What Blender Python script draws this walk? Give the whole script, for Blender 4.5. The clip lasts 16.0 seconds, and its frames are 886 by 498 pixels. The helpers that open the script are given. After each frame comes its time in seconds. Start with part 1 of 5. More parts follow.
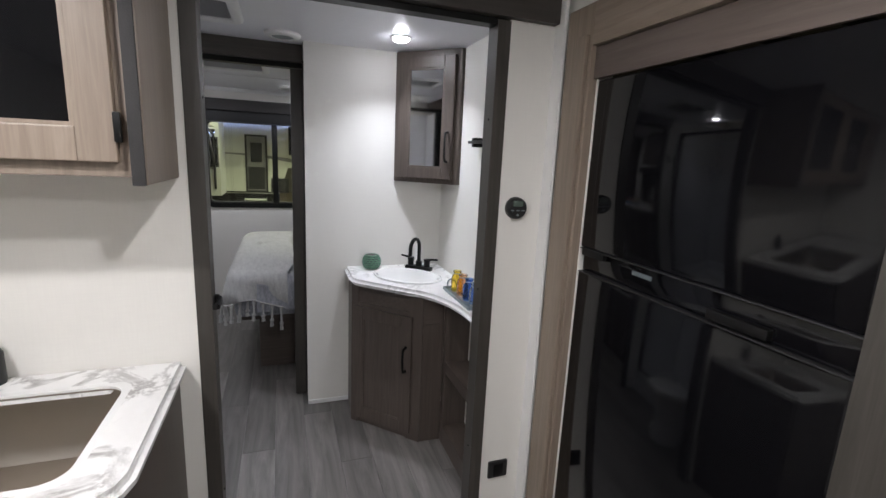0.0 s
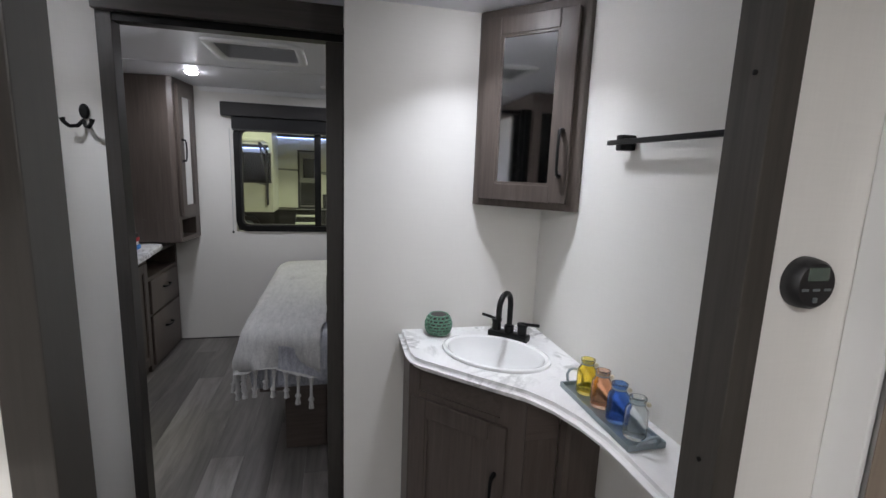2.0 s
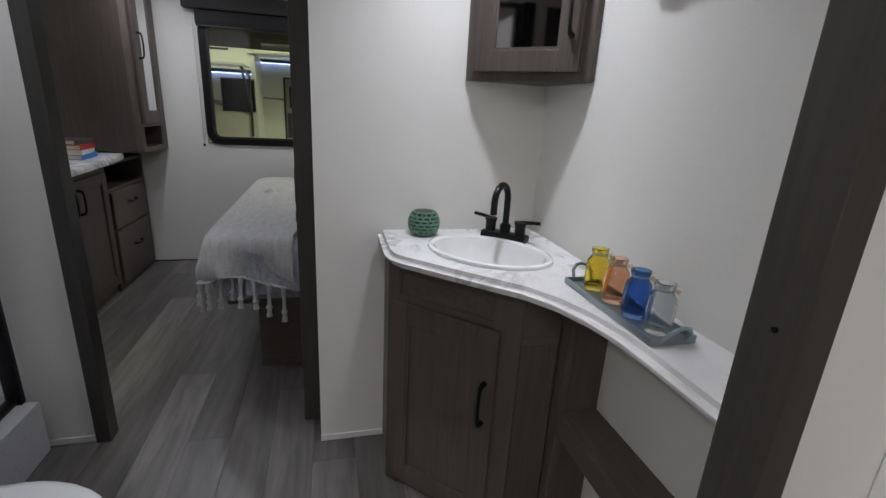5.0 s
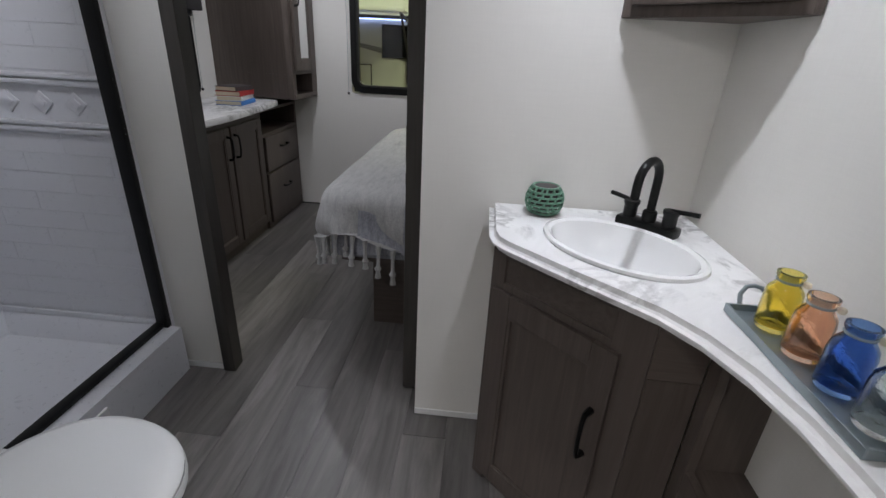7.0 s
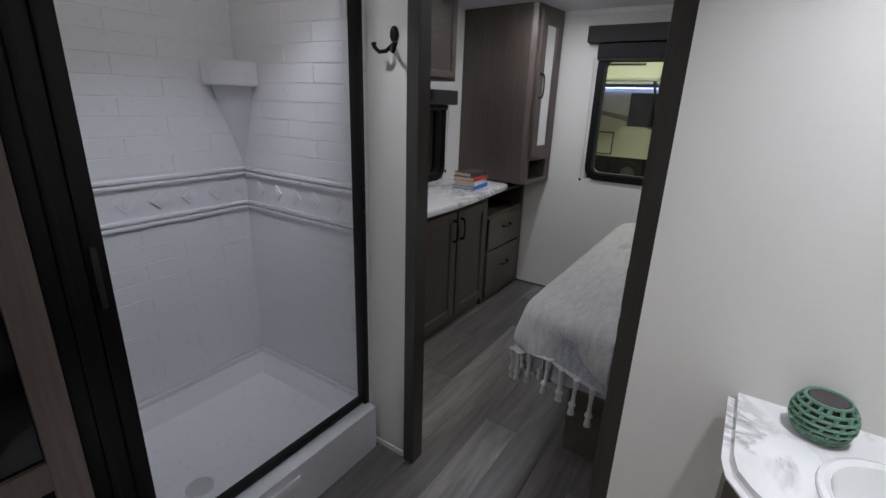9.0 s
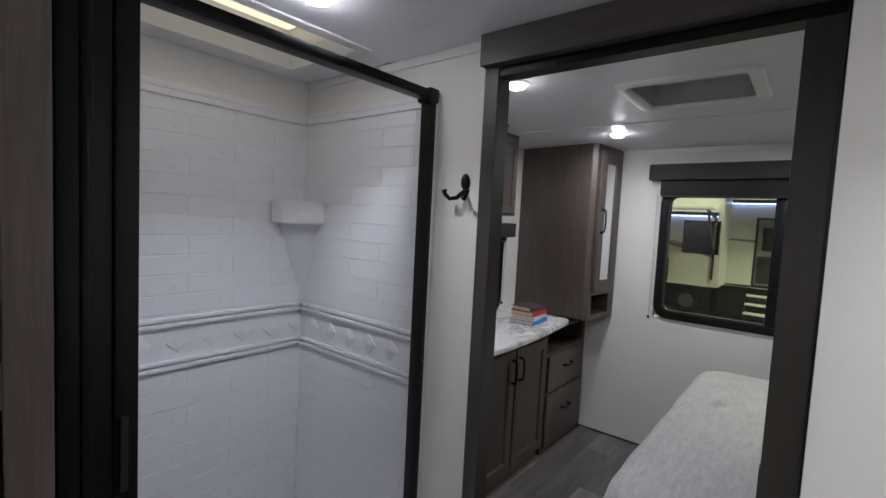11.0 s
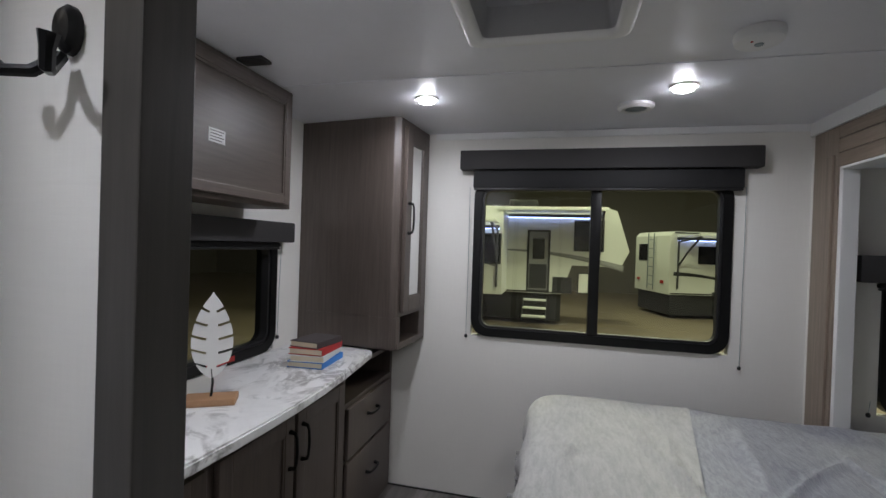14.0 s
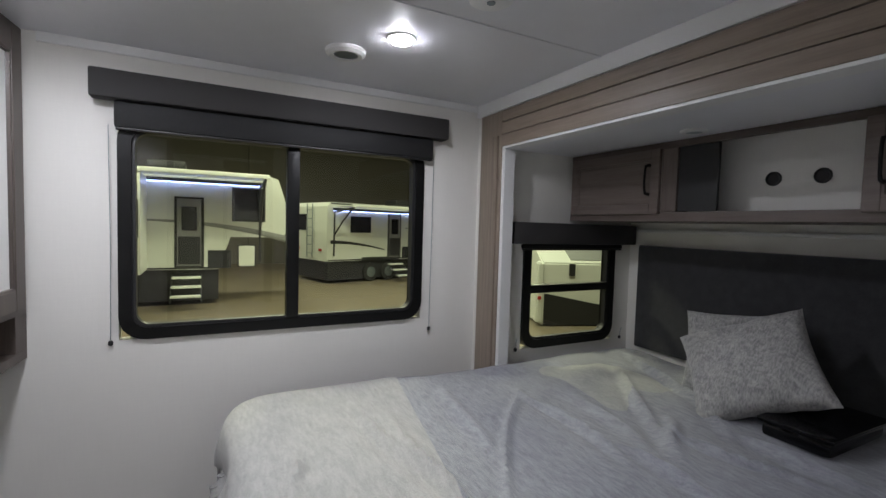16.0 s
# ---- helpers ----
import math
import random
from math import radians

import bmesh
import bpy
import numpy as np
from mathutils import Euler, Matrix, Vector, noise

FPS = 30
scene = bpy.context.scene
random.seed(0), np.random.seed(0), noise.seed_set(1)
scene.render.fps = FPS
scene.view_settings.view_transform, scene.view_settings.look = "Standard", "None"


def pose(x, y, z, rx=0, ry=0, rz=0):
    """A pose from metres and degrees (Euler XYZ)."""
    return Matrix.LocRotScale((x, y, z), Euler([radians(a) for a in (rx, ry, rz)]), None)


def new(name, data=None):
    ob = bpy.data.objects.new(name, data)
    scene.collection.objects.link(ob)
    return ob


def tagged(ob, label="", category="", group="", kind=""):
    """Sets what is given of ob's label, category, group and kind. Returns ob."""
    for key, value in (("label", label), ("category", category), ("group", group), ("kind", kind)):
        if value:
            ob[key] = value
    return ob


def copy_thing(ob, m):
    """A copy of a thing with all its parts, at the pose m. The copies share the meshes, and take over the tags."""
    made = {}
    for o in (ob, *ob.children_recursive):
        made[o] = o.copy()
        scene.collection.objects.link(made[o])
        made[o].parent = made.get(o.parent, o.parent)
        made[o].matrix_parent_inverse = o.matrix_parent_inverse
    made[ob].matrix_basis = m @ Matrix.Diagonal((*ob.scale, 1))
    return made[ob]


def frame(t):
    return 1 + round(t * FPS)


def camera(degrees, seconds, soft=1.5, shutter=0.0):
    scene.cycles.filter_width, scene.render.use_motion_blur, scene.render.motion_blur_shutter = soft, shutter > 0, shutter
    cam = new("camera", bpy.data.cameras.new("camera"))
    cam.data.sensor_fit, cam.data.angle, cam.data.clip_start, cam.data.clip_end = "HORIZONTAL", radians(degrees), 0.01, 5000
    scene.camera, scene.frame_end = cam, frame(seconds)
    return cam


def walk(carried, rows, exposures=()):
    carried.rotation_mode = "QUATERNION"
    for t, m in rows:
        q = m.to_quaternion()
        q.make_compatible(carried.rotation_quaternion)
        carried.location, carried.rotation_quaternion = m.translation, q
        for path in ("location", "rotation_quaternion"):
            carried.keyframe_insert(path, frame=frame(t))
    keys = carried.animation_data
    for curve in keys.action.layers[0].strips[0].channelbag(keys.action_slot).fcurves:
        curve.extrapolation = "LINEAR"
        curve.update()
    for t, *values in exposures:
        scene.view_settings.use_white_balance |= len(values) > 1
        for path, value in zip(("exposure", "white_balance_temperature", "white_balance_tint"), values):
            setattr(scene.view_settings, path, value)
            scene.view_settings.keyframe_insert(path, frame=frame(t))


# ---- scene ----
cam = camera(88.5, 16.0)
PATH = [
    (0, 0.385, 2.325, 1.469, 78.68, -2.59, -19.12),
    (0.5, 0.398, 2.559, 1.459, 79.08, -2.38, -15.55),
    (1, 0.485, 2.809, 1.447, 79.33, -2.22, -12.60),
    (1.5, 0.502, 3.029, 1.448, 80.13, -2.04, -12.20),
    (2, 0.475, 3.205, 1.452, 80.25, -2.16, -12.93),
    (2.5, 0.485, 3.303, 1.441, 80.36, -2.34, -14.59),
    (3, 0.480, 3.372, 1.399, 80.53, -2.59, -16.24),
    (3.5, 0.467, 3.404, 1.350, 79.26, -2.23, -17.21),
    (4, 0.471, 3.381, 1.250, 77.88, -2.62, -17.45),
    (6.5, 0.675, 3.501, 1.230, 66.63, -2.65, -0.04),
    (7, 0.658, 3.606, 1.241, 66.21, -2.73, 4.90),
    (7.5, 0.659, 3.696, 1.269, 65.62, -2.69, 11.81),
    (8, 0.645, 3.755, 1.304, 65.79, -2.87, 21.01),
    (8.5, 0.626, 3.795, 1.354, 67.66, -2.60, 28.01),
    (9, 0.631, 3.822, 1.416, 71.85, -1.98, 33.37),
    (9.5, 0.638, 3.826, 1.470, 76.61, -1.74, 37.43),
    (9.7, 0.638, 3.848, 1.486, 78.19, -1.68, 39.07),
    (11.8, 0.389, 3.983, 1.492, 89.30, -2.00, 37.08),
    (12, 0.383, 4.028, 1.479, 89.45, -2.26, 35.25),
    (12.5, 0.354, 4.219, 1.467, 89.97, -2.05, 30.89),
    (13, 0.323, 4.402, 1.449, 90.16, -2.22, 26.96),
    (13.5, 0.219, 4.544, 1.418, 90.21, -2.25, 21.52),
    (14, 0.130, 4.680, 1.399, 89.45, -1.87, 14.09),
    (14.5, 0.121, 4.827, 1.378, 88.62, -1.61, 5.98),
    (15, 0.091, 4.956, 1.408, 87.61, -1.53, -5.09),
    (15.5, 0.024, 5.007, 1.412, 87.00, -1.61, -17.48),
    (16, -0.025, 5.059, 1.383, 87.03, -1.63, -27.53),
]
walk(cam, [(t, pose(x, y, z, rx, ry, rz)) for t, x, y, z, rx, ry, rz in PATH], [(0.0, 0.1), (1.5, 0.08), (2.5, -0.2), (4.0, -0.38), (6.5, -0.15), (8.0, -0.12), (9.5, -0.12), (12.0, 0.2), (13.5, 0.07), (14.5, 0.35), (16.0, 0.48)])

# ---- light ----
world = bpy.data.worlds.new("hall_air")
world.use_nodes = True
world.node_tree.nodes["Background"].inputs[0].default_value = (0.9, 0.95, 0.75, 1)
world.node_tree.nodes["Background"].inputs[1].default_value = 0.02
scene.world = world

ZC = 2.02          # ceiling height
XL, XR = -1.2, 1.275
YW = 7.165         # window wall


def area_lamp(name, x, y, z, size, power, color, shape="DISK", size_y=0.1, tilt=None, spread=3.0):
    data = bpy.data.lights.new(name, "AREA")
    data.shape, data.size, data.energy, data.color = shape, size, power, color
    if shape == "RECTANGLE":
        data.size_y = size_y
    if shape == "DISK" and size < 0.1:
        data.spread = spread
    ob = new(name, data)
    ob.matrix_world = tilt if tilt else pose(x, y, z)
    return ob


PUCKS = [(-0.43, 6.547), (0.569, 6.546), (-0.45, 5.45), (0.93, 4.58), (-0.50, 4.586)]
KITCHEN_PUCKS = [(-0.35, 2.85), (0.55, 2.55), (-0.2, 1.4)]
COOL, BEDCOOL, WARM = (0.85, 0.89, 1.0), (0.885, 0.905, 1.0), (0.97, 0.95, 0.96)
for k, (px, py) in enumerate(PUCKS):
    area_lamp("puck_light", px, py, ZC - 0.026, 0.08, 3.7 if k < 3 else 3.5, BEDCOOL if k < 3 else COOL, spread=3.0 if k < 3 else 1.9)
for px, py in KITCHEN_PUCKS:
    area_lamp("puck_light", px, py, ZC - 0.026, 0.08, 7.5, WARM)
# show hall lamps high over the other trailers
HALL = (0.98, 1.0, 0.67)
for hx, hy, hw in ((-3, 13.0, 230), (6, 10.5, 220), (2, 14.0, 340), (1, 22.0, 220), (9, 18.0, 300)):
    area_lamp("hall_light", hx, hy, 6.2, 2.0, hw, HALL)

# ---- materials ----


def nodes_of(name):
    m = bpy.data.materials.new(name)
    m.use_nodes = True
    nt = m.node_tree
    return m, nt, nt.nodes["Principled BSDF"]


def mix_rgb(nt, fac, a, b):
    n = nt.nodes.new("ShaderNodeMix")
    n.data_type = "RGBA"
    for sock, v in ((n.inputs[0], fac), (n.inputs[6], a), (n.inputs[7], b)):
        if isinstance(v, bpy.types.NodeSocket):
            nt.links.new(v, sock)
        elif isinstance(v, tuple):
            sock.default_value = (*v, 1)
        else:
            sock.default_value = v
    return n.outputs[2]


def coords(nt, scale=(1, 1, 1), kind="Object"):
    tc = nt.nodes.new("ShaderNodeTexCoord")
    mp = nt.nodes.new("ShaderNodeMapping")
    mp.inputs["Scale"].default_value = scale
    nt.links.new(tc.outputs[kind], mp.inputs[0])
    return mp.outputs[0]


def noise_tex(nt, vec, scale, detail=4.0, rough=0.55, dist=0.0):
    n = nt.nodes.new("ShaderNodeTexNoise")
    n.inputs["Scale"].default_value, n.inputs["Detail"].default_value = scale, detail
    n.inputs["Roughness"].default_value, n.inputs["Distortion"].default_value = rough, dist
    nt.links.new(vec, n.inputs["Vector"])
    return n.outputs["Fac"]


def ramp(nt, fac, *stops):
    n = nt.nodes.new("ShaderNodeValToRGB")
    el = n.color_ramp.elements
    while len(el) < len(stops):
        el.new(0.5)
    for e, (p, c) in zip(el, stops):
        e.position, e.color = p, (*c, 1) if isinstance(c, tuple) else (c, c, c, 1)
    nt.links.new(fac, n.inputs[0])
    return n.outputs[0]


def bump(nt, bsdf, height, strength, distance=0.002):
    n = nt.nodes.new("ShaderNodeBump")
    n.inputs["Strength"].default_value, n.inputs["Distance"].default_value = strength, distance
    nt.links.new(height, n.inputs["Height"])
    nt.links.new(n.outputs[0], bsdf.inputs["Normal"])


def plain(name, color, rough=0.5, metal=0.0, vary=0.12, scale=40.0, bumpy=0.15, coat=0.0):
    m, nt, b = nodes_of(name)
    v = coords(nt)
    big, fine = noise_tex(nt, v, 3.0), noise_tex(nt, v, scale)
    dark = tuple(c * (1 - vary) for c in color)
    c1 = mix_rgb(nt, big, dark, color)
    nt.links.new(mix_rgb(nt, ramp(nt, fine, (0.3, 0.0), (0.7, 1.0)), mix_rgb(nt, 0.3, c1, dark), c1), b.inputs["Base Color"])
    nt.links.new(ramp(nt, fine, (0.2, max(0.02, rough - 0.06)), (0.8, min(1.0, rough + 0.06))), b.inputs["Roughness"])
    b.inputs["Metallic"].default_value = metal
    b.inputs["Coat Weight"].default_value = coat
    if bumpy:
        bump(nt, b, fine, bumpy)
    return m


def wood(name, dark, light, grain=(30, 30, 1.6), rough=0.42, random_tone=0.12):
    m, nt, b = nodes_of(name)
    v = coords(nt, grain)
    g = noise_tex(nt, v, 2.2, 6, 0.65, 0.6)
    big = noise_tex(nt, coords(nt, tuple(s * 0.12 for s in grain)), 2.0, 3)
    col = mix_rgb(nt, ramp(nt, g, (0.25, 0.0), (0.75, 1.0)), dark, light)
    col = mix_rgb(nt, ramp(nt, big, (0.3, 0.0), (0.7, 0.45)), col, dark)
    info = nt.nodes.new("ShaderNodeObjectInfo")
    tone = ramp(nt, info.outputs["Random"], (0.0, 1 - random_tone), (1.0, 1.0))
    mul = nt.nodes.new("ShaderNodeMix")
    mul.data_type, mul.blend_type = "RGBA", "MULTIPLY"
    mul.inputs[0].default_value = 1.0
    nt.links.new(col, mul.inputs[6]), nt.links.new(tone, mul.inputs[7])
    nt.links.new(mul.outputs[2], b.inputs["Base Color"])
    nt.links.new(ramp(nt, g, (0.0, rough - 0.08), (1.0, rough + 0.1)), b.inputs["Roughness"])
    bump(nt, b, g, 0.12, 0.001)
    return m


def panel_wall(name, color, rough=0.55):
    """Vinyl-faced wall panel with a fine linen weave and faint blotches."""
    m, nt, b = nodes_of(name)
    v1, v2 = coords(nt, (240, 240, 14)), coords(nt, (14, 14, 240))
    a, c = noise_tex(nt, v1, 1.0, 2), noise_tex(nt, v2, 1.0, 2)
    blot = noise_tex(nt, coords(nt), 1.7, 3)
    weave = mix_rgb(nt, 0.5, a, c)
    d = tuple(x * 0.965 for x in color)
    col = mix_rgb(nt, ramp(nt, weave, (0.35, 0.0), (0.65, 1.0)), d, color)
    nt.links.new(mix_rgb(nt, ramp(nt, blot, (0.35, 0.0), (0.75, 0.5)), col, d), b.inputs["Base Color"])
    b.inputs["Roughness"].default_value = rough
    bump(nt, b, weave, 0.18, 0.0012)
    return m


def marble(name):
    m, nt, b = nodes_of(name)
    v = coords(nt)
    warp = noise_tex(nt, v, 3.0, 6, 0.6, 1.2)
    vein = noise_tex(nt, coords(nt, (1.0, 0.7, 1.0)), 5.5, 8, 0.62, 1.6)
    line = ramp(nt, vein, (0.42, 0.0), (0.492, 0.95), (0.515, 0.8), (0.58, 0.0))
    mask = ramp(nt, warp, (0.43, 0.06), (0.58, 1.0))
    mm = nt.nodes.new("ShaderNodeMath")
    mm.operation = "MULTIPLY"
    nt.links.new(line, mm.inputs[0]), nt.links.new(mask, mm.inputs[1])
    base = mix_rgb(nt, ramp(nt, warp, (0.3, 0.0), (0.7, 1.0)), (0.74, 0.73, 0.72), (0.86, 0.86, 0.85))
    nt.links.new(mix_rgb(nt, mm.outputs[0], base, (0.28, 0.27, 0.26)), b.inputs["Base Color"])
    b.inputs["Roughness"].default_value = 0.3
    bump(nt, b, noise_tex(nt, v, 90), 0.05)
    return m


def cloth(name, a, b_, scale=260.0, blot=7.0, rough=0.95):
    m, nt, b = nodes_of(name)
    v = coords(nt)
    f = noise_tex(nt, coords(nt, (1, 3, 1)), scale, 3)
    g = noise_tex(nt, coords(nt, (4, 1, 1)), blot * 3, 5, 0.7)
    fac = mix_rgb(nt, 0.5, f, g)
    nt.links.new(mix_rgb(nt, ramp(nt, fac, (0.38, 0.0), (0.62, 1.0)), a, b_), b.inputs["Base Color"])
    b.inputs["Roughness"].default_value = rough
    b.inputs["Sheen Weight"].default_value = 0.25
    bump(nt, b, f, 0.5, 0.003)
    return m


def glass(name, color, rough=0.03):
    m, nt, b = nodes_of(name)
    b.inputs["Base Color"].default_value = (*color, 1)
    b.inputs["Transmission Weight"].default_value = 1.0
    b.inputs["Roughness"].default_value = rough
    b.inputs["IOR"].default_value = 1.45
    bump(nt, b, noise_tex(nt, coords(nt), 45), 0.4, 0.003)
    return m


def pane_glass(name, tint=(0.8, 0.84, 0.8)):
    """Thin window glass: mostly see-through with a glossy share."""
    m, nt, b = nodes_of(name)
    out = nt.nodes["Material Output"]
    tr, gl = nt.nodes.new("ShaderNodeBsdfTransparent"), nt.nodes.new("ShaderNodeBsdfGlossy")
    tr.inputs[0].default_value = (*tint, 1)
    gl.inputs["Roughness"].default_value = 0.01
    mx = nt.nodes.new("ShaderNodeMixShader")
    mx.inputs[0].default_value = 0.06
    nt.links.new(tr.outputs[0], mx.inputs[1]), nt.links.new(gl.outputs[0], mx.inputs[2])
    nt.links.new(mx.outputs[0], out.inputs["Surface"])
    return m


def glow(name, color, strength):
    m, nt, b = nodes_of(name)
    b.inputs["Base Color"].default_value = (0.8, 0.8, 0.8, 1)
    b.inputs["Emission Color"].default_value = (*color, 1)
    b.inputs["Emission Strength"].default_value = strength
    return m


WALL = panel_wall("linen_wall_panel", (0.785, 0.768, 0.724))
CEIL = panel_wall("ceiling_vinyl", (0.76, 0.765, 0.80), 0.33)
DARKWOOD = wood("stained_wood", (0.068, 0.053, 0.045), (0.138, 0.11, 0.094))
# same stained wood, colour lowered to stand for the weak light on jambs and headers
SHADEDWOOD = wood("shaded_wood", (0.038, 0.034, 0.029), (0.078, 0.070, 0.061))
SHADEDWOOD_X = wood("shaded_header_wood", (0.045, 0.039, 0.034), (0.088, 0.077, 0.068), (1.6, 30, 30))
DARKWOOD_Y = wood("stained_wood_along", (0.068, 0.053, 0.045), (0.138, 0.11, 0.094), (30, 1.6, 30))
DARKWOOD_X = wood("stained_wood_across", (0.068, 0.053, 0.045), (0.138, 0.11, 0.094), (1.6, 30, 30))
TANWOOD = wood("light_ash_wood", (0.20, 0.155, 0.12), (0.36, 0.29, 0.23))
BEDWOOD = wood("brown_ash_wood", (0.11, 0.085, 0.072), (0.20, 0.16, 0.14))
BEDWOOD_Y = wood("brown_ash_wood_along", (0.11, 0.085, 0.072), (0.20, 0.16, 0.14), (30, 1.6, 30))
TANWOOD_Y = wood("light_ash_wood_along", (0.20, 0.155, 0.12), (0.36, 0.29, 0.23), (30, 1.6, 30))
TANWOOD_X = wood("light_ash_wood_across", (0.20, 0.155, 0.12), (0.36, 0.29, 0.23), (1.6, 30, 30))
FLOORWOOD = wood("grey_oak_plank", (0.085, 0.077, 0.072), (0.38, 0.355, 0.335), (7.5, 0.75, 7.5), 0.33, 0.42)
MARBLE = marble("white_marble_laminate")
BLACK = plain("matte_black_metal", (0.012, 0.012, 0.012), 0.4, 0.6, 0.2, 60, 0.05)
BLACKPL = plain("black_plastic", (0.018, 0.018, 0.019), 0.45, 0, 0.2, 80, 0.1)
BLACKFAB = plain("black_vinyl_shade", (0.008, 0.008, 0.009), 0.7, 0, 0.3, 200, 0.3)
VALFAB = plain("dark_grey_padded_fabric", (0.036, 0.034, 0.034), 0.75, 0, 0.25, 300, 0.4)
GLOSSBLACK = plain("black_fridge_glass", (0.004, 0.004, 0.005), 0.05, 0, 0.2, 10, 0.0)
GLOSSBLACK.node_tree.nodes["Principled BSDF"].inputs["Specular IOR Level"].default_value = 0.35
STEEL = plain("brushed_steel", (0.45, 0.41, 0.36), 0.34, 1.0, 0.06, 8, 0.02)
CHROME = plain("chrome", (0.8, 0.8, 0.8), 0.08, 1.0, 0.05, 20, 0.0)
CERAMIC = plain("white_ceramic", (0.84, 0.84, 0.83), 0.12, 0, 0.04, 20, 0.0, 0.4)
WHITEPL = plain("white_plastic", (0.80, 0.80, 0.79), 0.35, 0, 0.05, 60, 0.05)
SHOWERPL = plain("white_shower_panel", (0.75, 0.755, 0.785), 0.3, 0, 0.04, 50, 0.03)
MIRROR = plain("mirror_silver", (0.86, 0.87, 0.88), 0.015, 1.0, 0.01, 5, 0.0)
SHEET = cloth("grey_heathered_cloth", (0.19, 0.195, 0.22), (0.40, 0.41, 0.45))
THROW = cloth("pale_woven_throw", (0.31, 0.308, 0.305), (0.485, 0.48, 0.47), 180, 5)
PILLOWFAB = cloth("grey_tufted_cloth", (0.22, 0.22, 0.22), (0.48, 0.47, 0.45), 60, 9)
HEADB = cloth("charcoal_headboard_cloth", (0.028, 0.029, 0.032), (0.05, 0.05, 0.055), 300)
PANE = pane_glass("window_pane")
GREENC = plain("green_glaze", (0.17, 0.34, 0.24), 0.3, 0, 0.45, 45, 0.3)
YELLOWG, ORANGEG = glass("yellow_glass", (0.98, 0.83, 0.25)), glass("amber_pink_glass", (0.97, 0.68, 0.52))
BLUEG, CLEARG = glass("blue_glass", (0.22, 0.40, 0.80)), glass("clear_glass", (0.9, 0.93, 0.93))
ZINC = plain("galvanised_zinc", (0.36, 0.42, 0.44), 0.38, 0.8, 0.3, 25, 0.1)
PUCKGLOW = glow("puck_diffuser", (0.90, 0.905, 0.985), 85)
WARMGLOW = glow("warm_puck_diffuser", (0.95, 0.94, 0.98), 330)
SKYGLOW = glow("hall_lit_dome", (1.0, 0.86, 0.6), 0.9)
LEDBLUE = glow("awning_led", (0.35, 0.45, 1.0), 9)
CONCRETE = plain("hall_concrete", (0.22, 0.175, 0.12), 0.6, 0, 0.35, 6, 0.1)
HALLWALL = plain("hall_wall", (0.15, 0.135, 0.11), 0.9, 0, 0.25, 4, 0.1)
TRAILER = plain("trailer_fibreglass", (0.78, 0.79, 0.74), 0.35, 0, 0.06, 10, 0.02)
TRAILERDARK = plain("trailer_dark_trim", (0.03, 0.03, 0.032), 0.4, 0, 0.2, 10, 0.05)
TRAILERGREY = plain("trailer_grey_graphic", (0.30, 0.30, 0.30), 0.4, 0, 0.2, 10, 0.02)
PAPER = plain("book_pages", (0.72, 0.64, 0.48), 0.9, 0, 0.15, 200, 0.3)
REDC = plain("red_book_cloth", (0.45, 0.03, 0.03), 0.7)
BLUEC = plain("blue_book_cloth", (0.05, 0.22, 0.60), 0.7)
WHITEC = plain("white_book_cover", (0.75, 0.75, 0.73), 0.6)
DARKC = plain("dark_book_cover", (0.06, 0.05, 0.05), 0.7)
TANC = plain("tan_wood_base", (0.42, 0.24, 0.13), 0.6)

# ---- building helpers ----


def thing(name, x, y, z, label, category, group="", kind=""):
    ob = new(name)
    ob.empty_display_size = 0.05
    ob.location = (x, y, z)
    return tagged(ob, label, category, group, kind)


def to_mesh(name, bm, mat, smooth=False):
    bmesh.ops.recalc_face_normals(bm, faces=bm.faces)
    me = bpy.data.meshes.new(name)
    bm.to_mesh(me)
    bm.free()
    me.materials.append(mat)
    if smooth:
        me.shade_smooth()
        me.set_sharp_from_angle(angle=radians(40))
    return me


def part(name, bm, mat, parent, label="", smooth=True):
    """One mesh, in world places, under a thing or a part."""
    ob = new(name, to_mesh(name, bm, mat, smooth))
    ob.parent = parent
    if parent.type == "EMPTY":
        ob.matrix_parent_inverse = Matrix.Translation(-Vector(parent.location))
    return tagged(ob, label)


def setting(name, bm, mat, label, category, smooth=False):
    return tagged(new(name, to_mesh(name, bm, mat, smooth)), label, category, kind="structure")


def solo(name, bm, mat, label, category, group="", smooth=True):
    return tagged(new(name, to_mesh(name, bm, mat, smooth)), label, category, group)


def box(x0, x1, y0, y1, z0, z1, bev=0.0, m=None, bm=None):
    out = bm or bmesh.new()
    b = bmesh.new()
    bmesh.ops.create_cube(b, size=1, matrix=Matrix.LocRotScale(((x0 + x1) / 2, (y0 + y1) / 2, (z0 + z1) / 2), None, (abs(x1 - x0), abs(y1 - y0), abs(z1 - z0))))
    if bev:
        bmesh.ops.bevel(b, geom=b.edges, offset=bev, segments=2, profile=0.6, affect="EDGES")
    if m:
        bmesh.ops.transform(b, matrix=m, verts=b.verts)
    return merge(out, b)


def merge(out, b):
    me = bpy.data.meshes.new("tmp")
    b.to_mesh(me)
    b.free()
    out.from_mesh(me)
    bpy.data.meshes.remove(me)
    return out


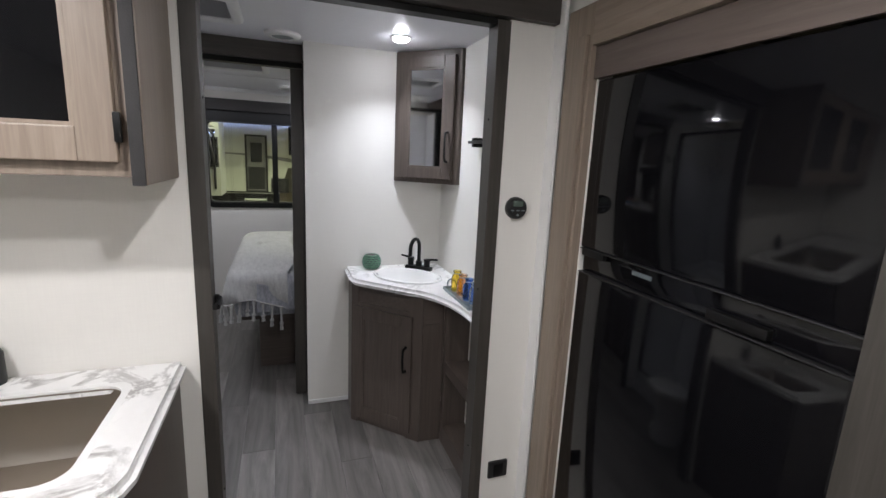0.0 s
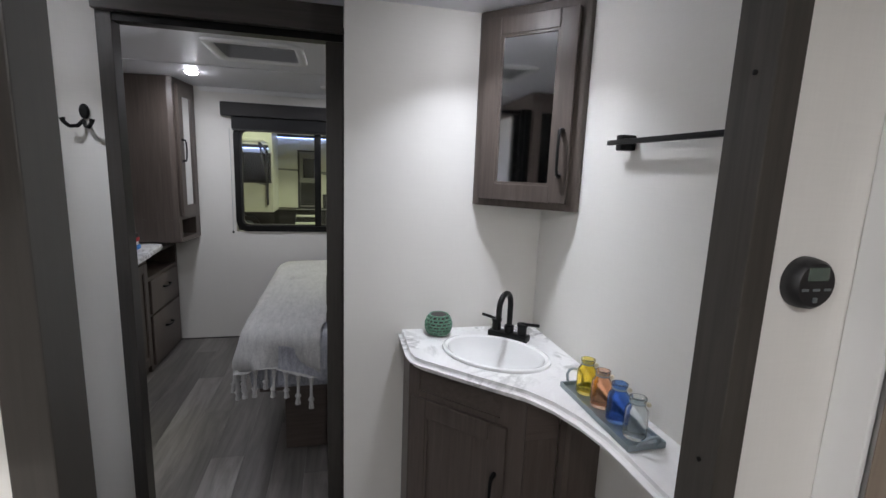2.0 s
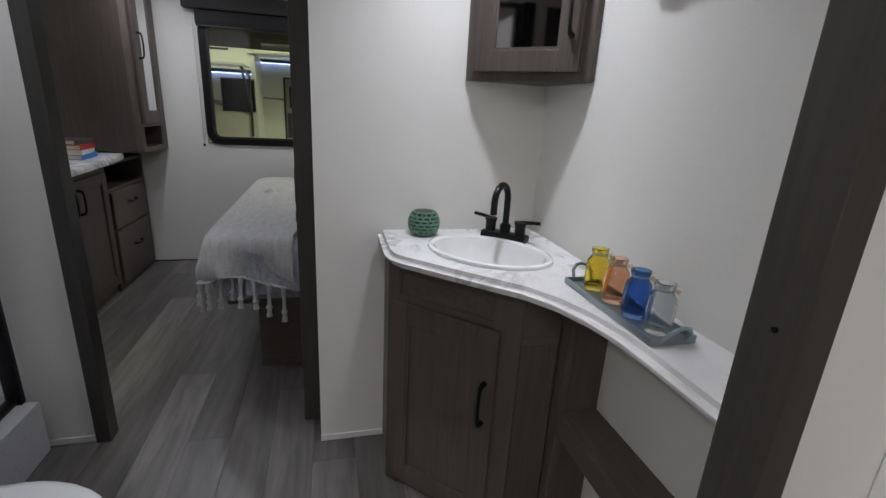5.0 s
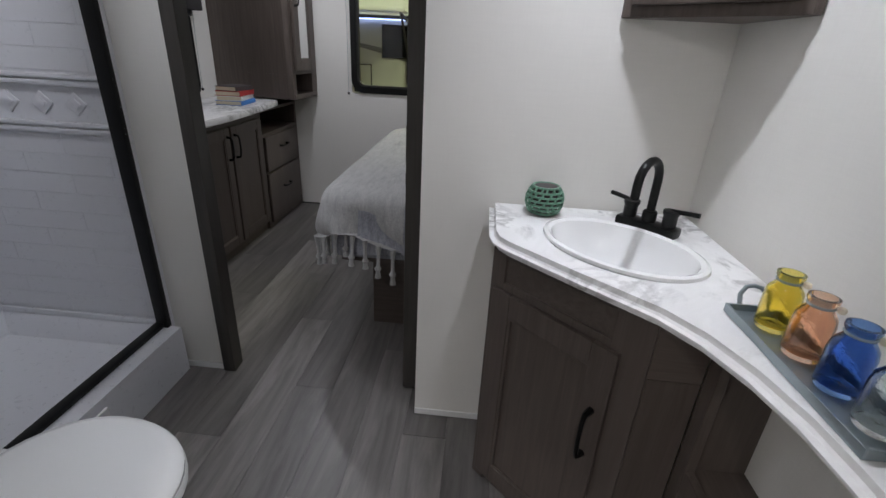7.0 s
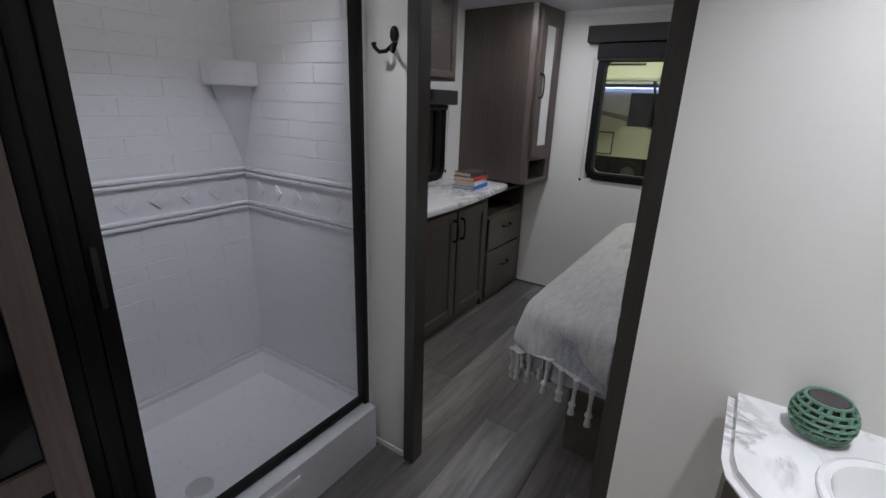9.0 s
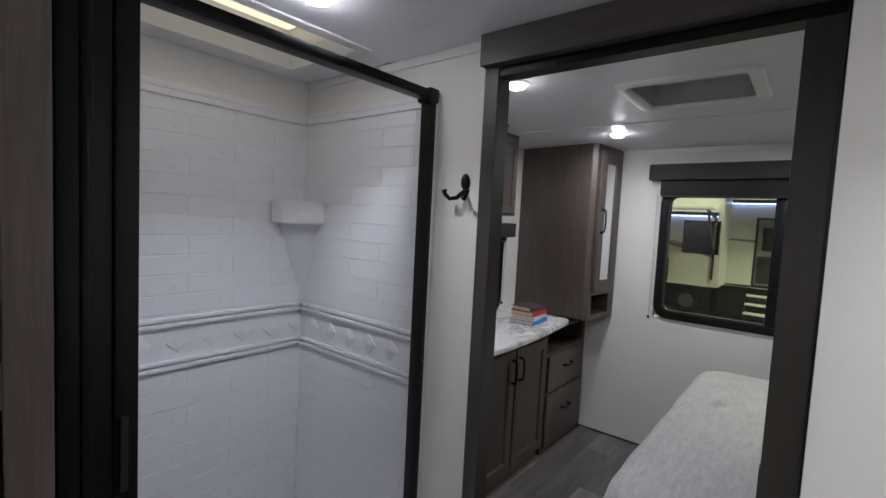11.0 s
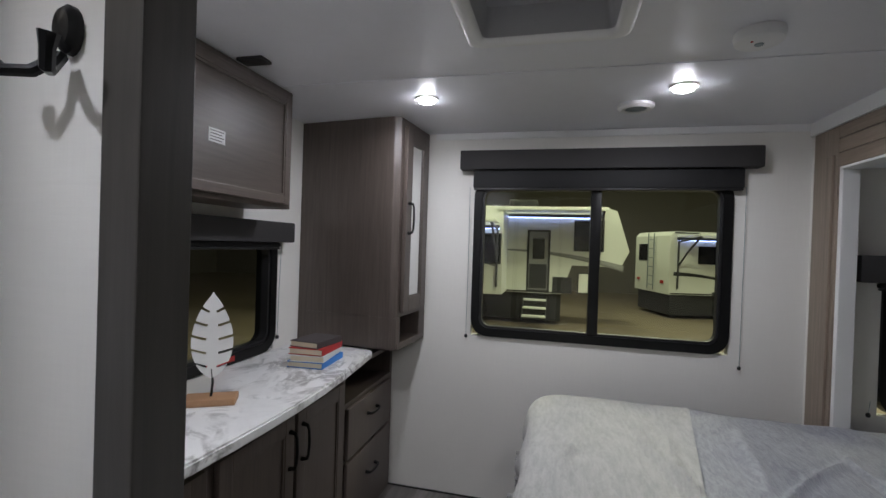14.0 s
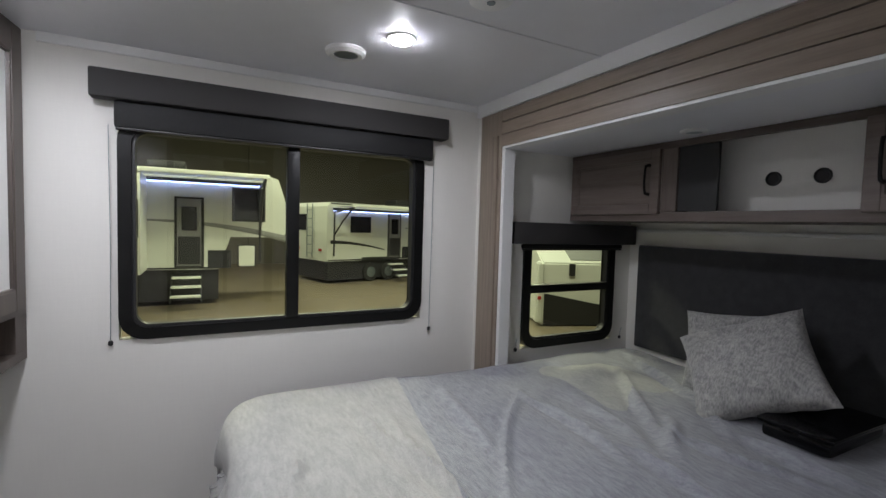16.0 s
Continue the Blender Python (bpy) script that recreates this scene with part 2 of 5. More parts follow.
def prism(points, z0, z1, bev=0.0, bm=None):
    """Upright prism over a plan outline."""
    b = bmesh.new()
    f = b.faces.new([b.verts.new((x, y, z0)) for x, y in points])
    up = bmesh.ops.extrude_face_region(b, geom=[f])["geom"]
    bmesh.ops.translate(b, vec=(0, 0, z1 - z0), verts=[v for v in up if isinstance(v, bmesh.types.BMVert)])
    if bev:
        bmesh.ops.bevel(b, geom=b.edges, offset=bev, segments=2, affect="EDGES")
    return merge(bm or bmesh.new(), b)


def slab(outer, hole, z0, z1, bev=0.006):
    """A worktop with a hole."""
    b = bmesh.new()
    for loop in (outer, hole):
        vs = [b.verts.new((x, y, z1)) for x, y in loop]
        for i in range(len(vs)):
            b.edges.new((vs[i], vs[i - 1]))
    bmesh.ops.triangle_fill(b, use_beauty=True, edges=b.edges)
    r = bmesh.ops.extrude_face_region(b, geom=b.faces[:])["geom"]
    bmesh.ops.translate(b, vec=(0, 0, z0 - z1), verts=[v for v in r if isinstance(v, bmesh.types.BMVert)])
    bmesh.ops.recalc_face_normals(b, faces=b.faces)
    sharp = [e for e in b.edges if len(e.link_faces) == 2 and e.calc_face_angle(0) > 1.2]
    bmesh.ops.bevel(b, geom=sharp, offset=bev, segments=5, affect="EDGES")
    return b


def lathe(profile, x, y, z, n=24, sx=1.0, sy=1.0, m=None, bm=None):
    b = bmesh.new()
    rings = []
    for r, h in profile:
        rings.append([b.verts.new((x + sx * r * math.cos(a), y + sy * r * math.sin(a), z + h)) for a in (i * math.tau / n for i in range(n))])
    for p, q in zip(rings, rings[1:]):
        for i in range(n):
            b.faces.new((p[i - 1], p[i], q[i], q[i - 1]))
    for ring, (r, h) in ((rings[0], profile[0]), (rings[-1], profile[-1])):
        if r > 1e-4:
            b.faces.new(ring)
    bmesh.ops.remove_doubles(b, verts=b.verts, dist=1e-5)
    if m:
        bmesh.ops.transform(b, matrix=m, verts=b.verts)
    return merge(bm or bmesh.new(), b)


def tube(points, r, n=10, bm=None, taper=None):
    """A round bar along a line of points."""
    b = bmesh.new()
    pts = [Vector(p) for p in points]
    rings, ref = [], None
    for i, p in enumerate(pts):
        d = (pts[min(i + 1, len(pts) - 1)] - pts[max(i - 1, 0)]).normalized()
        if ref is None:
            ref = d.orthogonal().normalized()
        ref = (ref - d * ref.dot(d)).normalized()
        side = d.cross(ref)
        rr = r * (taper[i] if taper else 1)
        rings.append([b.verts.new(p + rr * (ref * math.cos(a) + side * math.sin(a))) for a in (k * math.tau / n for k in range(n))])
    for p, q in zip(rings, rings[1:]):
        for i in range(n):
            b.faces.new((p[i - 1], p[i], q[i], q[i - 1]))
    b.faces.new(rings[0]), b.faces.new(rings[-1])
    return merge(bm or bmesh.new(), b)


def rounded(x0, x1, z0, z1, r, n=6):
    pts = []
    for cx, cz, a0 in ((x1 - r, z1 - r, 0), (x0 + r, z1 - r, 90), (x0 + r, z0 + r, 180), (x1 - r, z0 + r, 270)):
        pts += [(cx + r * math.cos(radians(a0 + 90 * k / n)), cz + r * math.sin(radians(a0 + 90 * k / n))) for k in range(n + 1)]
    return pts


def ring_frame(outer, inner, d0, d1, m):
    """A frame between two outlines of equal count, standing in the local x-z plane, from depth d0 to d1."""
    b = bmesh.new()
    vs = [[b.verts.new((x, d, z)) for x, z in loop] for loop, d in ((outer, d0), (inner, d0), (inner, d1), (outer, d1))]
    n = len(outer)
    for k in range(4):
        p, q = vs[k], vs[(k + 1) % 4]
        for i in range(n):
            b.faces.new((p[i - 1], p[i], q[i], q[i - 1]))
    bmesh.ops.transform(b, matrix=m, verts=b.verts)
    return b


def flat(outline, d, m):
    b = bmesh.new()
    b.faces.new([b.verts.new((x, d, z)) for x, z in outline])
    bmesh.ops.transform(b, matrix=m, verts=b.verts)
    return b


def shaker(name, w, h, m, mat, parent, rail=0.055, thick=0.02, panel_mat=None, panel_name="panel", label=""):
    """A framed door or drawer front in the local x-z plane from the origin, whose face looks to -y."""
    bm = bmesh.new()
    for x0, x1, z0, z1 in ((0, rail, 0, h), (w - rail, w, 0, h), (rail, w - rail, 0, rail), (rail, w - rail, h - rail, h)):
        box(x0, x1, -thick, 0, z0, z1, 0.003, m, bm)
    bevel = 0.008
    inner = [(rail - 0.002, rail - 0.002), (w - rail + 0.002, rail - 0.002), (w - rail + 0.002, h - rail + 0.002), (rail - 0.002, h - rail + 0.002)]
    small = [(rail + bevel, rail + bevel), (w - rail - bevel, rail + bevel), (w - rail - bevel, h - rail - bevel), (rail + bevel, h - rail - bevel)]
    merge(bm, ring_frame(inner, small, -thick + 0.003, -thick + 0.011, m))
    door = part(name, bm, mat, parent, label, smooth=False)
    part(panel_name, box(rail, w - rail, -thick + 0.009, -0.002, rail, h - rail, 0, m), panel_mat or mat, door, smooth=False)
    return door


def pull(w, m, parent, r=0.0055, out=0.028):
    """A black bar pull: two feet and a bowed bar along local z, standing out to -y."""
    bm = tube([(0, 0, -w / 2), (0, -out * 0.8, -w / 2 + 0.004), (0, -out, -w / 2 + 0.02), (0, -out - 0.003, 0), (0, -out, w / 2 - 0.02), (0, -out * 0.8, w / 2 - 0.004), (0, 0, w / 2)], r, 8, None, (1.6, 1.2, 1, 1, 1, 1.2, 1.6))
    bmesh.ops.transform(bm, matrix=m, verts=bm.verts)
    return part("handle", bm, BLACK, parent, "matte black bar handle")


def face_to(x, y, z, deg):
    """Local frame whose -y looks along the plan direction deg (0: +x, 90: +y, -90: -y)."""
    return pose(x, y, z, 0, 0, deg + 90)

# ---- large structure ----
Y1, Y2L, Y2R = 3.72, 5.03, 4.90    # partition faces


def room_box(name, b, mat, label, cat="wall"):
    return setting(name, b, mat, label, cat)


floor = setting("floor", box(-1.4, 2.4, 0.0, 7.3, -0.08, -0.012), DARKWOOD_Y, "dark plywood deck under grey vinyl planks", "floor")

# ceiling with openings for the skylight
SX0, SX1, SY0, SY1 = -1.06, -0.70, 4.22, 4.87
VENTS = ((-0.155, 0.315, 5.63, 6.08), (-0.16, 0.24, 4.32, 4.70))
HOLES = [(SX0, SX1, SY0, SY1)] + [(a + 0.045, b + -0.045, c + 0.045, d - 0.045) for a, b, c, d in VENTS]
cb = bmesh.new()
cuts_x = sorted({XL - 0.1, XR + 0.1} | {h[k] for h in HOLES for k in (0, 1)})
for x0, x1 in zip(cuts_x, cuts_x[1:]):
    y = 0.0
    for hx0, hx1, hy0, hy1 in sorted(HOLES, key=lambda h: h[2]):
        if hx0 < (x0 + x1) / 2 < hx1:
            box(x0, x1, y, hy0, ZC, ZC + 0.05, 0, None, cb)
            y = hy1
    box(x0, x1, y, 7.3, ZC, ZC + 0.05, 0, None, cb)
ceiling = setting("ceiling", cb, CEIL, "white vinyl-faced caravan ceiling with seams", "ceiling")
for y in (6.32, 3.95):
    setting("ceiling_seam", box(XL, XR, y - 0.012, y + 0.012, ZC - 0.004, ZC, 0.001), CEIL, "flat white seam strip across the ceiling", "trim")

# left wall with its small window
WL = (5.62, 6.63, 0.865, 1.42)      # y0 y1 z0 z1 of the hole
wb = bmesh.new()
for y0, y1, z0, z1 in ((0.0, WL[0], 0, ZC), (WL[1], 7.3, 0, ZC), (WL[0], WL[1], 0, WL[2]), (WL[0], WL[1], WL[3], ZC)):
    box(XL - 0.06, XL, y0, y1, z0, z1, 0, None, wb)
setting("wall_west", wb, WALL, "white linen-textured caravan side wall", "wall")

# window wall
WB = (-0.32, 0.952, 0.905, 1.76)
wb = bmesh.new()
for x0, x1, z0, z1 in ((XL, WB[0], 0, ZC), (WB[1], XR, 0, ZC), (WB[0], WB[1], 0, WB[2]), (WB[0], WB[1], WB[3], ZC)):
    box(x0, x1, YW, YW + 0.06, z0, z1, 0, None, wb)
setting("wall_north", wb, WALL, "white linen-textured wall behind the bed", "wall")

# right wall: bath stretch, fridge stretch, slide-out opening
SO = (5.12, 6.925, 1.775)           # opening y0 y1 and its top
wb = bmesh.new()
for y0, y1, z0, z1 in ((3.62, 5.12, 0, ZC), (5.12, 6.925, 1.775, ZC), (6.925, 7.3, 0, ZC), (0.0, 2.745, 0, ZC), (2.745, 3.52, 1.74, ZC), (3.52, 3.62, 0, ZC), (2.745, 3.52, 0, 0.08)):
    box(XR, XR + 0.05, y0, y1, z0, z1, 0, None, wb)
setting("wall_east", wb, WALL, "white linen-textured caravan side wall", "wall")
setting("wall_south", box(XL - 0.06, XR + 0.06, -0.06, 0.0, 0, ZC), WALL, "plain white end wall of the kitchen", "wall")

# slide-out shell
XS = 2.27
WS = (1.46, 2.13, 0.735, 1.36)
wb = bmesh.new()
for x0, x1, z0, z1 in ((XR + 0.05, WS[0], 0.0, 1.80), (WS[1], XS + 0.05, 0.0, 1.80), (WS[0], WS[1], 0.0, WS[2]), (WS[0], WS[1], WS[3], 1.80)):
    box(x0, x1, 6.985, 7.03, z0, z1, 0, None, wb)
setting("wall_slide_north", wb, WALL, "white end wall of the bed slide-out", "wall")
setting("wall_slide_east", box(XS, XS + 0.05, 5.0, 6.985, 0.0, 1.80), WALL, "white back wall of the bed slide-out", "wall")
setting("wall_slide_south", box(XR + 0.05, XS, 5.0, 5.05, 0.0, 1.80), WALL, "white end wall of the bed slide-out", "wall")
setting("ceiling_slide", box(XR + 0.05, XS, 5.05, 6.985, 1.78, 1.83), CEIL, "white vinyl slide-out ceiling", "ceiling")

# slide-out trim boards
setting("trim_slide_side", box(XR - 0.018, XR, 6.925, 7.11, 0.0, 1.95, 0.002), TANWOOD, "light ash-look upright trim board at the slide-out", "trim")
setting("trim_slide_inner", box(XR - 0.03, XR - 0.018, 6.945, 6.995, 0.0, 1.83, 0.003), TANWOOD, "light ash-look moulding on the slide-out trim", "trim")
setting("trim_slide_edge", box(XR - 0.012, XR + 0.05, 6.90, 6.925, 0.0, 1.775, 0.003), WHITEPL, "white plastic edge strip at the slide-out", "trim")
for k, (z0, z1) in enumerate(((1.775, 1.832), (1.836, 1.893), (1.897, 1.95))):
    setting("trim_slide_header", box(XR - 0.018 - 0.004 * (k == 0), XR, 5.12, 6.925, z0, z1, 0.003), TANWOOD_Y, "light ash-look header board over the slide-out", "trim")
setting("trim_slide_cove", box(XR - 0.014, XR, 5.12, YW, 1.957, ZC, 0.004), WHITEPL, "white cove strip above the slide-out boards", "trim")
setting("trim_slide_lip", box(XR - 0.024, XR + 0.05, 5.12, 6.90, 1.763, 1.774, 0.003), WHITEPL, "thin white lip under the slide-out header", "trim")
setting("trim_cove_north", box(-0.55, XR - 0.016, YW - 0.012, YW, ZC - 0.035, ZC, 0.004), WHITEPL, "white cove strip along the ceiling", "trim")
setting("baseboard_north", box(-0.78, 1.2, YW - 0.006, YW, 0.0, 0.008), BLACKPL, "thin dark gap strip at the floor", "baseboard")

# partition between kitchen and bathroom
setting("wall_kitchen_left", box(XL, 0.145, Y1, 3.76, 0, ZC), WALL, "cream linen-textured partition beside the kitchen", "wall")
setting("wall_kitchen_right", box(1.075, XR, Y1, 3.76, 0, ZC), WALL, "cream linen-textured partition with a thermostat", "wall")
setting("door_jamb_kitchen_left", box(0.145, 0.187, Y1 - 0.006, 3.785, 0, 1.90, 0.002), SHADEDWOOD, "dark stained jamb of the bathroom opening", "door frame")
setting("door_jamb_kitchen_right", box(1.03, 1.075, Y1 - 0.006, 3.785, 0, 1.90, 0.002), SHADEDWOOD, "dark stained jamb of the bathroom opening", "door frame")
setting("door_header_kitchen", box(0.145, 1.235, Y1 - 0.03, 3.79, 1.905, ZC - 0.001, 0.002), SHADEDWOOD_X, "dark stained header of the bathroom opening", "door frame")
setting("door_track_kitchen", box(0.19, 1.03, Y1, 3.765, 1.885, 1.904), BLACK, "black sliding door track under the header", "door track")
for sx in (0.187, 1.03):
    for sz in (1.02, 0.4, 1.6):
        solo("screw_cap", lathe([(0.004, 0), (0.004, 0.002), (0.0015, 0.003)], 0, 0, 0, 10, 1, 1, pose(sx, 3.745, sz, 0, 90 if sx < 0.5 else -90)), BLACK, "small black screw head in the dark jamb", "screw", "jamb screws")

# partition between bathroom and bedroom
setting("wall_bath_left", box(XL, -0.30, Y2L + 0.012, 5.08, 0, ZC), WALL, "white partition with a robe hook", "wall")
setting("wall_bath_right", box(0.50, XR, Y2R, 4.935, 0, ZC), WALL, "white partition behind the wash basin", "wall")
setting("wall_bath_right_rear", box(0.50, XR, 5.065, 5.095, 0, ZC), WALL, "white bedroom side of the pocket wall", "wall")
setting("wall_bath_edge", box(0.496, 0.51, 4.936, 5.01, 0, 1.93), BLACK, "black slot of the pocket door", "trim")
setting("door_jamb_bedroom", box(-0.30, -0.253, Y2L - 0.005, 5.09, 0, 1.93, 0.002), SHADEDWOOD, "dark stained jamb of the bedroom opening", "door frame")
setting("door_header_bedroom", box(-0.30, 0.498, 4.995, 5.03, 1.93, ZC - 0.001, 0.002), SHADEDWOOD_X, "dark stained header over the bedroom opening", "door frame")
setting("door_track_bedroom", box(-0.253, 0.498, 5.031, 5.085, 1.905, ZC - 0.001), BLACK, "black pocket door track", "door track")
setting("baseboard_bath_right", box(0.50, 0.735, Y2R - 0.006, Y2R, 0, 0.025, 0.002), WHITEPL, "thin white base strip", "baseboard")
setting("baseboard_bath_left", box(-0.46, -0.30, Y2L + 0.004, Y2L + 0.012, 0, 0.025, 0.002), WHITEPL, "thin white base strip", "baseboard")
setting("trim_bath_top", box(XL, -0.30, Y2L + 0.002, Y2L + 0.012, ZC - 0.03, ZC, 0.003), WHITEPL, "white cove strip at the ceiling", "trim")

door = thing("pocket_door", 0.86, 5.035, 0, "dark stained pocket door slid open into the wall", "door")
slab_door = part("door_slab", box(0.435, 1.2, 5.018, 5.052, 0.012, 1.90, 0.003), SHADEDWOOD, door)
part("edge_pull", box(0.4325, 0.436, 5.027, 5.043, 0.90, 1.02, 0.002), BLACK, slab_door, "black recessed edge pull")
part("edge_plate", box(0.4325, 0.436, 5.027, 5.043, 0.83, 0.87, 0.002), BLACK, slab_door, "small black latch plate")

# ---- windows ----


def window(name, outer, depth, m, label, mullions, rails=()):
    """Black rounded window frame with panes; local x-z plane, room side towards -y."""
    x0, x1, z0, z1 = outer
    t = thing(name, *(m @ Vector(((x0 + x1) / 2, 0, z0))), label, "window", "", "structure")
    fw, r = 0.045, 0.09
    o, i = rounded(x0, x1, z0, z1, r), rounded(x0 + fw, x1 - fw, z0 + fw, z1 - fw, r * 0.6)
    bm = ring_frame(o, i, -0.014, depth, m)
    frame_ob = part("window_frame", bm, BLACK, t, smooth=False)
    i2 = rounded(x0 + fw * 0.5, x1 - fw * 0.5, z0 + fw * 0.5, z1 - fw * 0.5, r * 0.8)
    part("gasket", ring_frame(i2, rounded(x0 + fw + 0.012, x1 - fw - 0.012, z0 + fw + 0.012, z1 - fw - 0.012, r * 0.5), -0.004, depth * 0.5, m), BLACKPL, t, smooth=False)
    for c in mullions:
        part("mullion", box(c - 0.026, c + 0.026, -0.012, depth * 0.6, z0 + fw, z1 - fw, 0.004, m), BLACK, t)
    for c in rails:
        part("window_rail", box(x0 + fw, x1 - fw, -0.012, depth * 0.6, c - 0.022, c + 0.022, 0.004, m), BLACK, t)
    cuts = [x0 + fw, *mullions, x1 - fw]
    levels = [z0 + fw, *rails, z1 - fw]
    for a, b in zip(cuts, cuts[1:]):
        for c, d in zip(levels, levels[1:]):
            p = part("pane", flat([(a, c), (b, c), (b, d), (a, d)], depth * 0.4, m), PANE, t, smooth=False)
            p.visible_shadow = False
    return t


window("window_1", WB, 0.07, face_to(0, YW, 0, -90), "black-framed wide sliding window with rounded corners", (0.32,))
window("window_2", WS, 0.05, face_to(0, 6.985, 0, -90), "small black-framed window in the slide-out", (), (1.055,))
window("window_3", WL, 0.07, face_to(XL, 0, 0, 0), "black-framed side window above the dresser top", (), ())


def valance(x0, x1, z0, z1, deep, m, roll0, roll1, rz0, label):
    t = thing("roller_blind", *(m @ Vector(((x0 + x1) / 2, 0, z0))), label, "roller blind")
    part("valance", box(x0, x1, -deep, -0.001, z0, z1, 0.008, m), VALFAB, t)
    part("roller", box(roll0, roll1, -deep * 0.62, -deep * 0.2, rz0, z0 - 0.001, 0.01, m), BLACKFAB, t)
    part("hem_bar", box(roll0 + 0.005, roll1 - 0.005, -deep * 0.58, -deep * 0.25, rz0 - 0.009, rz0, 0.003, m), BLACKPL, t)
    return t


def pull_cord(x, z0, z1, m):
    t = thing("shade_cord", *(m @ Vector((x, 0, z0))), "thin grey shade cord with a small black knob", "cord", "shade cords")
    bm = tube([(x, -0.02, z1), (x + 0.002, -0.012, (z0 + z1) / 2), (x, -0.01, z0)], 0.0013, 6)
    bmesh.ops.transform(bm, matrix=m, verts=bm.verts)
    part("cord", bm, ZINC, t)
    bm = lathe([(0.0, -0.012), (0.007, -0.009), (0.009, 0), (0.006, 0.007), (0, 0.01)], x, -0.01, z0, 10)
    bmesh.ops.transform(bm, matrix=m, verts=bm.verts)
    part("knob", bm, BLACKPL, t)


MN, MSL, MW = face_to(0, YW, 0, -90), face_to(0, 6.985, 0, -90), face_to(XL, 0, 0, 0)
valance(-0.395, 1.055, 1.81, 1.912, 0.075, MN, -0.325, 0.985, 1.712, "dark grey padded valance with a rolled black shade")
valance(1.345, 2.23, 1.30, 1.412, 0.075, MSL, 1.43, 2.15, 1.275, "dark grey valance over the slide-out window")
valance(5.5, 6.68, 1.385, 1.48, 0.075, MW, 5.6, 6.61, 1.36, "dark grey valance over the side window")
pull_cord(-0.345, 0.90, 1.72, MN), pull_cord(1.0, 0.85, 1.72, MN)
pull_cord(1.425, 0.74, 0.80, MSL), pull_cord(2.2, 0.74, 0.80, MSL), pull_cord(6.65, 0.92, 1.38, MW)

# ---- ceiling fittings ----
pl = thing("puck_lamp", *PUCKS[0], ZC, "round white recessed ceiling lamp, lit", "ceiling light", "ceiling puck lamps")
part("rim", lathe([(0.038, -0.006), (0.048, -0.005), (0.052, 0.0), (0.03, 0.0), (0.03, -0.004)], PUCKS[0][0], PUCKS[0][1], ZC - 0.0005, 28), WHITEPL, pl)
part("diffuser", lathe([(0.0, -0.022), (0.02, -0.021), (0.033, -0.016), (0.037, -0.006), (0.0, -0.004)], PUCKS[0][0], PUCKS[0][1], ZC, 24), PUCKGLOW, pl, "glowing white diffuser")
for x, y in PUCKS[1:]:
    copy_thing(pl, pose(x, y, ZC))
warm_mesh = None
for x, y in KITCHEN_PUCKS:
    w_ = copy_thing(pl, pose(x, y, ZC))
    for child in w_.children:
        if child.name.startswith("diffuser"):
            if warm_mesh is None:
                warm_mesh = child.data.copy()
                warm_mesh.materials[0] = WARMGLOW
            child.data = warm_mesh


def ceiling_vent(x0, x1, y0, y1, label):
    """A roof vent: rounded white flange, a shaft through the ceiling and a screened lid with a dark slot."""
    t = thing("ceiling_vent", (x0 + x1) / 2, (y0 + y1) / 2, ZC, label, "ceiling vent")

    def loop(d, r):
        return rounded(x0 + d, x1 - d, y0 + d, y1 - d, r, 4)

    def skin(levels):
        b = bmesh.new()
        rings = [[b.verts.new((x, y, ZC + z)) for x, y in loop(d, r)] for d, r, z in levels]
        for p, q in zip(rings, rings[1:]):
            for i in range(len(p)):
                b.faces.new((p[i - 1], p[i], q[i], q[i - 1]))
        return b
    part("frame", skin(((0, 0.045, -0.0005), (0.004, 0.045, -0.010), (0.012, 0.04, -0.014), (0.034, 0.03, -0.014), (0.046, 0.02, -0.006), (0.048, 0.02, 0.0))), WHITEPL, t)
    part("shaft", skin(((0.048, 0.02, 0.0), (0.056, 0.02, 0.055), (0.062, 0.02, 0.085))), VENTSHAFT, t, "grey inner shaft")
    part("lid", box(x0 + 0.05, x1 - 0.05, y0 + 0.05, y1 - 0.05, ZC + 0.083, ZC + 0.095, 0.002), VENTSHAFT, t)
    part("screen", box(x0 + 0.065, x1 - 0.065, y0 + 0.065, y1 - 0.16, ZC + 0.072, ZC + 0.082, 0.002), VENTSCREEN, t, "fine grey insect screen")
    part("slot", box(x0 + 0.085, x1 - 0.085, y0 + 0.10, y0 + 0.16, ZC + 0.06, ZC + 0.0715, 0.003), BLACKPL, t, "dark slot of the vent")
    return t


VENTSHAFT = plain("vent_shaft_plastic", (0.42, 0.42, 0.43), 0.5, 0, 0.1, 60, 0.05)
VENTSCREEN = plain("vent_screen", (0.22, 0.23, 0.24), 0.6, 0.2, 0.3, 300, 0.5)
ceiling_vent(*VENTS[0], "white roof vent with a grey screen in the bedroom ceiling")
ceiling_vent(*VENTS[1], "white square roof vent in the bathroom ceiling")


def round_vent(x, y, r, z, label, name="speaker", hgt=0.022):
    t = thing(name, x, y, z, label, name.replace("_", " "))
    part("rim", lathe([(r, -0.001), (r * 0.97, -hgt * 0.6), (r * 0.8, -hgt), (r * 0.6, -hgt * 0.9), (r * 0.58, -0.001)], x, y, z, 32), WHITEPL, t)
    part("grille", lathe([(0, -hgt * 0.75), (r * 0.59, -hgt * 0.7), (r * 0.59, -0.002), (0, -0.002)], x, y, z, 24), ZINC, t, "grey perforated grille")
    return t


